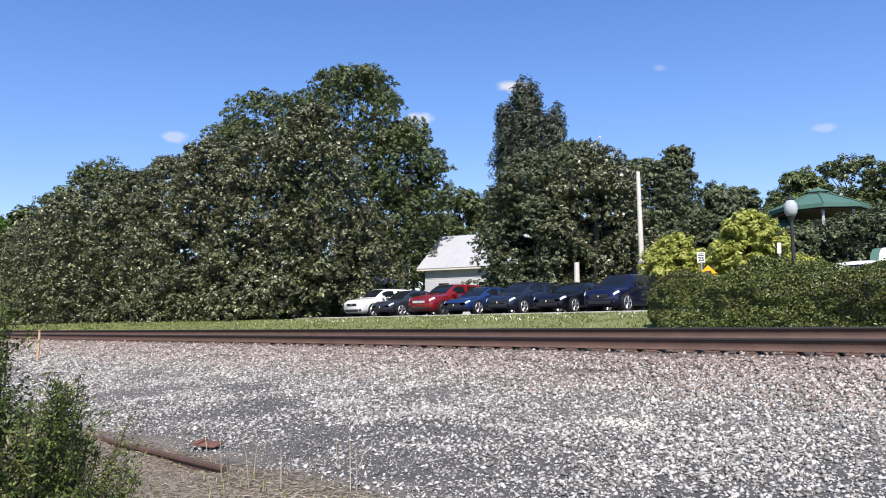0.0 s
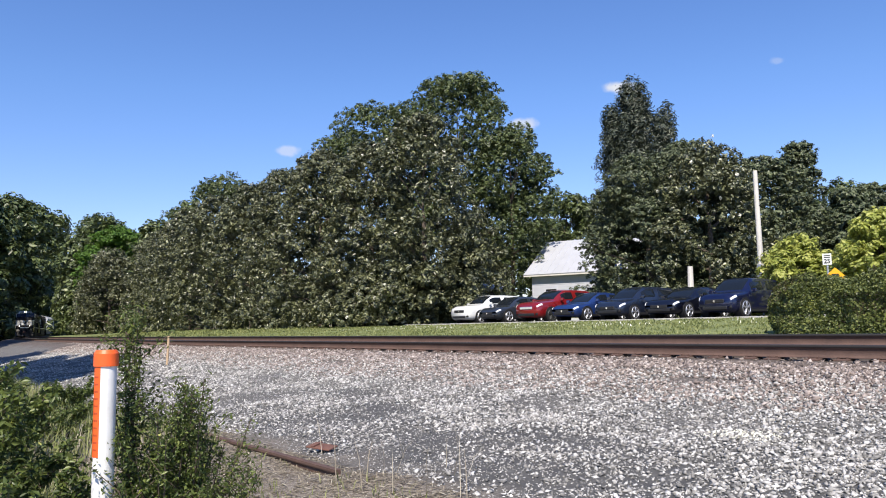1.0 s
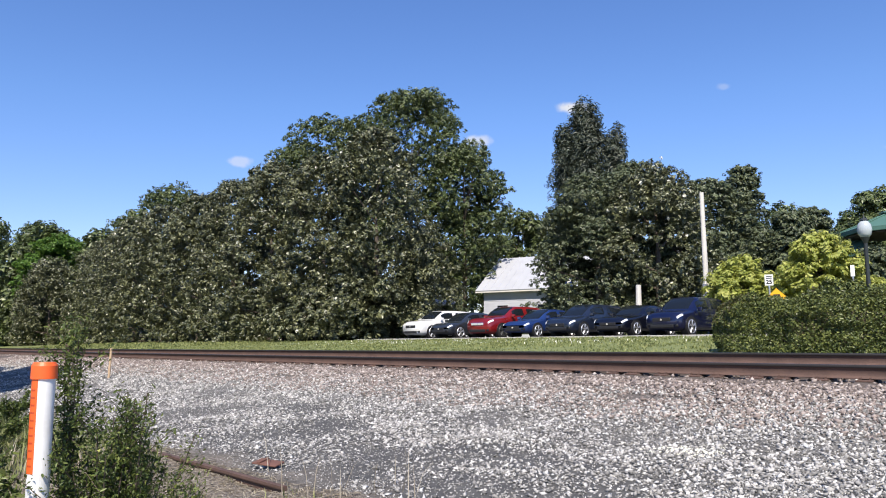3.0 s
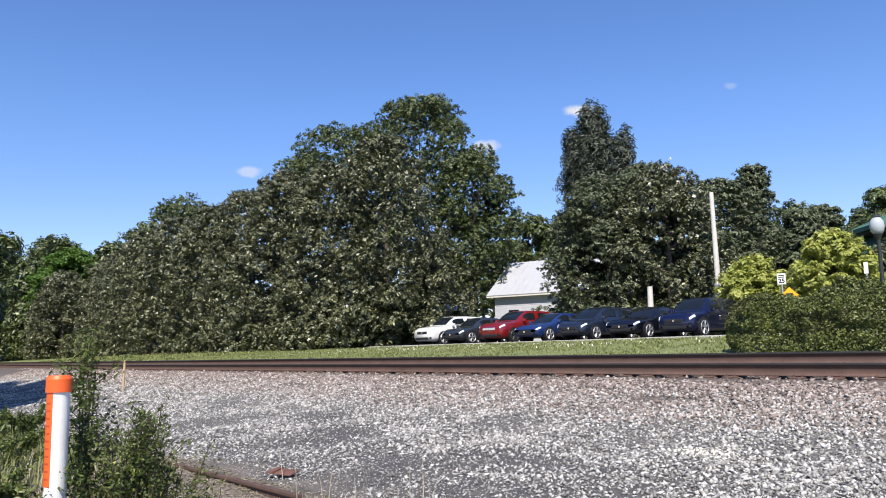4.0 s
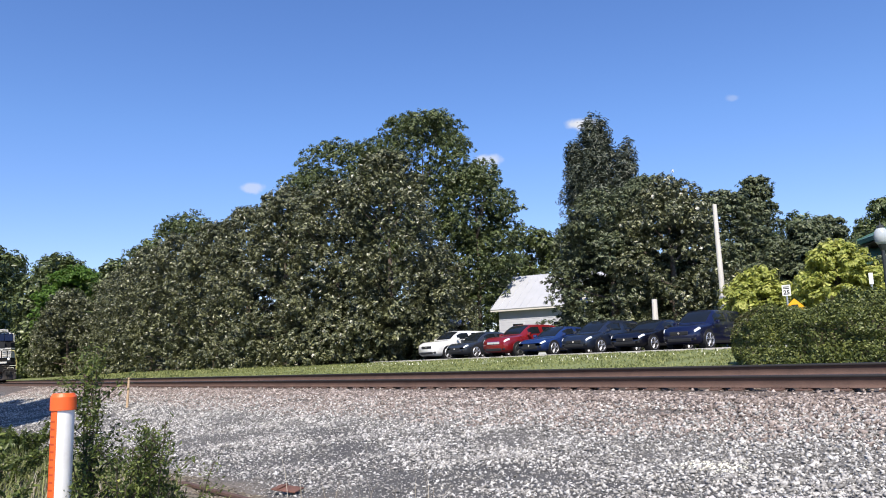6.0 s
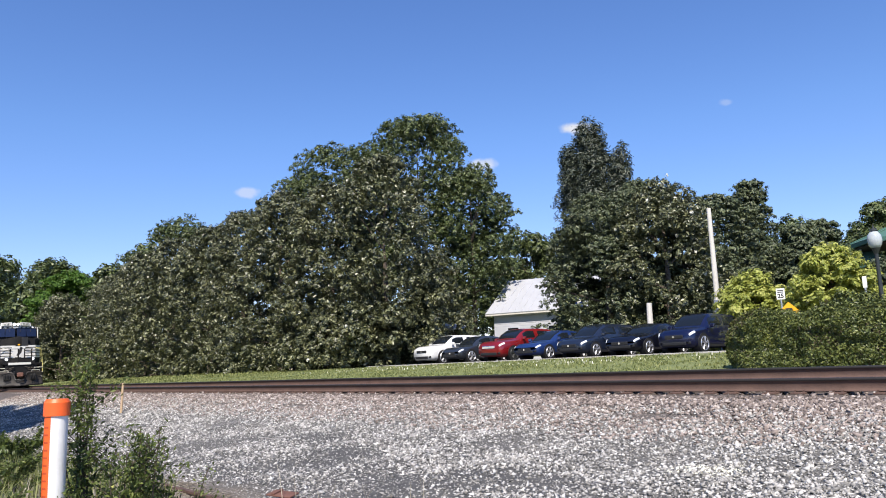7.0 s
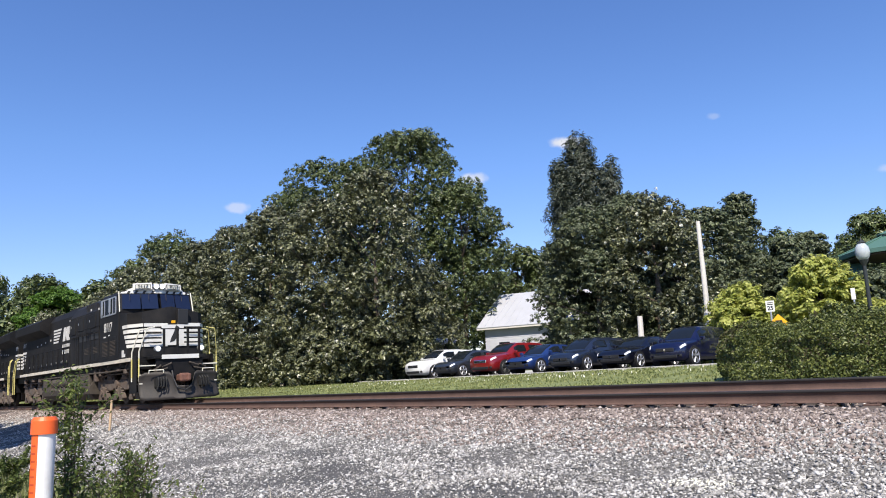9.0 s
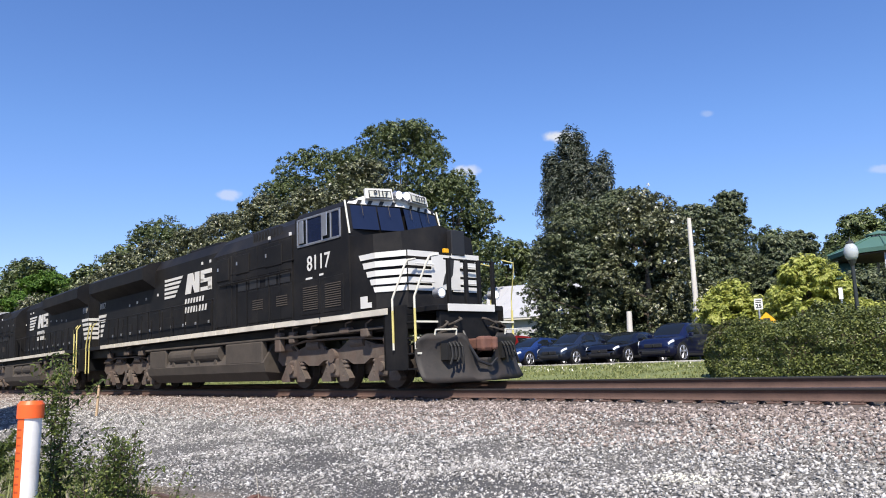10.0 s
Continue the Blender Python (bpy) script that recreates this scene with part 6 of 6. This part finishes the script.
litter("leaf_litter", "brown leaf scraps lying on the dirt", 9000, (-12.5, -2.6, 0.3, 4.6), 0.06, MAT["bark"], 312)


def blades(name, label, n, area, h0, h1, material, seed, width=0.012):
    """Grass blades as bent strips, too many to count."""
    rng = np.random.default_rng(seed)
    x0, x1, y0, y1 = area
    x, y = rng.uniform(x0, x1, n), rng.uniform(y0, y1, n)
    keep = np.array([noise.noise((a * 0.8, b * 0.8, seed * 1.7)) for a, b in zip(x, y)]) + rng.normal(0, 0.2, n) > -0.05
    x, y = x[keep], y[keep]
    n = len(x)
    z = ground_z(x, y) - 0.01
    h = rng.uniform(h0, h1, n)
    a = rng.uniform(0, 2 * np.pi, n)
    lean = rng.uniform(0.1, 0.9, n) * h
    w = width * rng.uniform(0.6, 1.4, n)
    bx, by = np.cos(a), np.sin(a)
    b0 = np.stack([x - by * w, y + bx * w, z], 1)
    b1 = np.stack([x + by * w, y - bx * w, z], 1)
    m0 = np.stack([x - by * w * 0.7 + bx * lean * 0.35, y + bx * w * 0.7 + by * lean * 0.35, z + h * 0.6], 1)
    m1 = np.stack([x + by * w * 0.7 + bx * lean * 0.35, y - bx * w * 0.7 + by * lean * 0.35, z + h * 0.6], 1)
    tp = np.stack([x + bx * lean, y + by * lean, z + h], 1)
    v = np.stack([b0, b1, m0, m1, tp], 1).reshape(-1, 3)
    i = np.arange(n)[:, None] * 5
    f = np.concatenate([i + [0, 1, 3], i + [0, 3, 2], i + [2, 3, 4]], 1).reshape(-1, 3)
    return tagged(arrays(name, v, f, material), label, "grass", kind="stuff")


blades("dry_grass", "dry straw-coloured grass litter on the dirt", 6000, (-13, -3.0, 0.2, 4.5), 0.02, 0.07, MAT["straw"], 301, 0.006)
blades("weed_grass", "patchy green grass tufts among dry litter", 3500, (-12, -3.2, 0.2, 4.2), 0.03, 0.12, MAT["grass"], 302, 0.006)
blades("weed_grass", "green and straw grass round the marker post", 12000, (-9.0, -3.4, 0.1, 1.5), 0.15, 0.6, MAT["grass"], 303, 0.006)
blades("dry_grass", "tall dry grass round the marker post", 5000, (-8.5, -3.6, 0.1, 1.5), 0.15, 0.5, MAT["straw"], 304, 0.005)
blades("dry_grass", "thin dry stalks at the edge of the stones", 45, (-9, -5.2, 3.6, 5.0), 0.25, 0.6, MAT["straw"], 305, 0.004)
blades("weed_grass", "rank green grass between the dirt and the stones", 22000, (-34, -9.5, 0.9, 3.7), 0.12, 0.5, MAT["grass"], 309, 0.008)
blades("dry_grass", "tall dry grass between the dirt and the stones", 9000, (-34, -9.5, 0.9, 3.7), 0.12, 0.45, MAT["straw"], 310, 0.007)
blades("lawn", "mown green grass bank between the line and the cars", 70000, (-48, -4, 14.2, 25.9), 0.03, 0.09, MAT["grass"], 306, 0.02)
blades("lawn", "mown green grass bank below the magnolias", 16000, (-85, -46, 16, 27.0), 0.06, 0.2, MAT["grass"], 307, 0.04)
blades("clover", "pale clover heads in the grass bank", 700, (-36, -9, 20.5, 24.5), 0.06, 0.11, MAT["petal"], 308, 0.014)


# ---- crushed stone ----
def stone_material(name, stops):
    m, t, b = nodes(name)
    g = t.nodes.new("ShaderNodeNewGeometry")
    c = ramp(t, g.outputs["Random Per Island"], stops)
    c = mix(t, 0.22, c, ramp(t, noise_of(t, 30, 4), [(0.3, stops[0][1]), (0.7, stops[-1][1])]))
    t.links.new(c, b.inputs["Base Color"])
    b.inputs["Roughness"].default_value = 0.85
    return m


GREY_STONE = stone_material("grey_stone", [(0.0, (0.06, 0.058, 0.055)), (0.35, (0.22, 0.212, 0.2)), (0.75, (0.45, 0.435, 0.415)), (1.0, (0.74, 0.72, 0.69))])
BROWN_STONE = stone_material("brown_stone", [(0.0, (0.055, 0.04, 0.034)), (0.4, (0.18, 0.138, 0.12)), (0.8, (0.34, 0.28, 0.25)), (1.0, (0.58, 0.52, 0.48))])


def stones(name, label, x, y, size, material, seed, flat=0.62, sink=0.25):
    """Broken stones of eight faces, each jittered on its own."""
    rng = np.random.default_rng(seed)
    ico = np.array([(1, 0, 0), (0, 1, 0), (-1, 0, 0), (0, -1, 0), (0, 0, 1), (0, 0, -1)], float)
    tri = np.array([(0, 1, 4), (1, 2, 4), (2, 3, 4), (3, 0, 4), (1, 0, 5), (2, 1, 5), (3, 2, 5), (0, 3, 5)])
    n = len(x)
    v = ico[None] * (1 + rng.uniform(-0.3, 0.35, (n, 6, 1))) + rng.uniform(-0.42, 0.42, (n, 6, 3))
    v = v * np.stack([rng.uniform(0.75, 1.6, n), rng.uniform(0.5, 1.05, n), rng.uniform(flat * 0.7, flat * 1.3, n)], 1)[:, None]
    a, b = rng.uniform(0, 2 * np.pi, n), rng.normal(0, 0.45, n)
    ca, sa, cb, sb = np.cos(a), np.sin(a), np.cos(b), np.sin(b)
    vx, vy, vz = v[..., 0], v[..., 1], v[..., 2]
    vx, vz = vx * cb[:, None] - vz * sb[:, None], vx * sb[:, None] + vz * cb[:, None]
    vx, vy = vx * ca[:, None] - vy * sa[:, None], vx * sa[:, None] + vy * ca[:, None]
    s = size[:, None] / 2
    z = ground_z(x, y) + size * sink * rng.uniform(-0.3, 1.2, n)
    out = np.stack([x[:, None] + vx * s, y[:, None] + vy * s, z[:, None] + vz * s], -1)
    f = (np.arange(n)[:, None, None] * 6 + tri).reshape(-1, 3)
    return tagged(arrays(name, out.reshape(-1, 3), f, material), label, "stones", kind="stuff")


def lay_stones():
    rng = np.random.default_rng(77)
    def field(n, y0, y1, xfar, power=1.6):
        y = rng.uniform(y0, y1, n)
        near = -0.25 * y + 1.5
        x = near - (xfar + near) * rng.uniform(0, 1, n) ** power
        return x, y
    # brown ballast on the shoulder
    x, y = field(46000, 8.2, 10.5, 48)
    keep = rng.random(len(x)) < np.clip((y - 8.0) / 1.3, 0.05, 1)
    x, y = x[keep], y[keep]
    stones("ballast_stone", "brownish crushed ballast stones along the ties", x, y, rng.uniform(0.036, 0.074, len(x)) * (1 + 0.01 * np.abs(x)), BROWN_STONE, 1)
    # pale grey stone below it
    x, y = field(84000, 5.2, 9.6, 46)
    keep = rng.random(len(x)) < np.clip((10.3 - y) / 1.2, 0.1, 1) * np.clip((y - 5.4) / 1.2, 0.25, 1)
    x, y = x[keep], y[keep]
    patch = np.array([noise.noise((a * 0.45, b * 0.9, 3.0)) for a, b in zip(x, y)])
    keep = patch + rng.normal(0, 0.15, len(x)) > np.clip((6.7 - y) * 0.35, -0.7, 0.0)
    x, y = x[keep], y[keep]
    stones("gravel_stone", "pale grey crushed stone on the slope below the line", x, y, rng.uniform(0.024, 0.062, len(x)) * (1 + 0.01 * np.abs(x)), GREY_STONE, 2)
    x, y = rng.uniform(-48, -11, 17000), rng.uniform(1.8, 6.2, 17000)
    stones("gravel_stone", "pale grey crushed stone beside the weeds", x, y, rng.uniform(0.025, 0.06, 17000) * (1 + 0.012 * np.abs(x)), GREY_STONE, 8, 0.5)
    # scattered pale stones on the dark hardstanding
    x, y = field(15000, 4.5, 7.4, 22)
    patch = np.array([noise.noise((a * 0.7, b * 1.2, 9.0)) for a, b in zip(x, y)])
    keep = patch + rng.normal(0, 0.2, len(x)) > -0.1
    x, y = x[keep], y[keep]
    stones("loose_stone", "scattered pale stones on dark worn hardstanding", x, y, rng.uniform(0.02, 0.07, len(x)), GREY_STONE, 3, 0.5)
    # fines
    x, y = field(52000, 4.6, 9.8, 24)
    stones("stone_chips", "small stone chips between larger stones", x, y, rng.uniform(0.012, 0.03, len(x)), GREY_STONE, 4, 0.6)
    x, y = rng.normal(-4.46, 0.22, 260), rng.normal(7.42, 0.09, 260)
    stones("chalk_patch", "bright white patch of crushed stone", x, y, rng.uniform(0.02, 0.05, 260), MAT["petal"], 5, 0.5)
    x, y = rng.uniform(-55, -2, 7000), rng.uniform(10.6, 13.4, 7000)
    stones("ballast_stone", "brownish crushed ballast between the rails", x, y, rng.uniform(0.05, 0.09, 7000), BROWN_STONE, 6)


lay_stones()



# ---- what moves ----
ARC_X = np.arange(20, -420, -0.5)
ARC_S = np.r_[0, np.cumsum(np.hypot(0.5, np.diff(bend(ARC_X))))]


def on_line(back):
    """The point of the line so many metres behind x = 0."""
    s = np.interp(0, ARC_X[::-1], ARC_S[::-1]) + back
    x = float(np.interp(s, ARC_S, ARC_X))
    return Vector((x, TRACK_Y + float(bend(x)), CANT / 2 - 0.0))


def stand(front, first, last, reverse=False):
    """The pose of a vehicle whose front is so far behind x = 0, carried by two trucks."""
    a, b = on_line(front + first), on_line(front + last)
    yaw = math.degrees(math.atan2(a.y - b.y, a.x - b.x))
    m = pose(a.x, a.y, 0.02, 0, 0, yaw) @ pose(0, 0, 0, LEAN, 0, 0)
    m = m @ Matrix.Translation((first, 0, 0))
    return m @ pose(-22.0, 0, 0, 0, 0, 180) if reverse else m


LEAN = 1.2
FRONT, SPEED = 11.7, 16.5


def motions():
    for thing, gap, first, last in ((lead_loco, 0.0, 3.85, 17.75), (second_loco, 22.7, 3.85, 17.75), (hopper, 45.6, 2.2, 15.1)):
        walk(thing, [(t, stand(FRONT + SPEED * (10 - t) + gap, first, last, thing is second_loco)) for t in np.arange(0, 10.01, 0.5)])


motions()
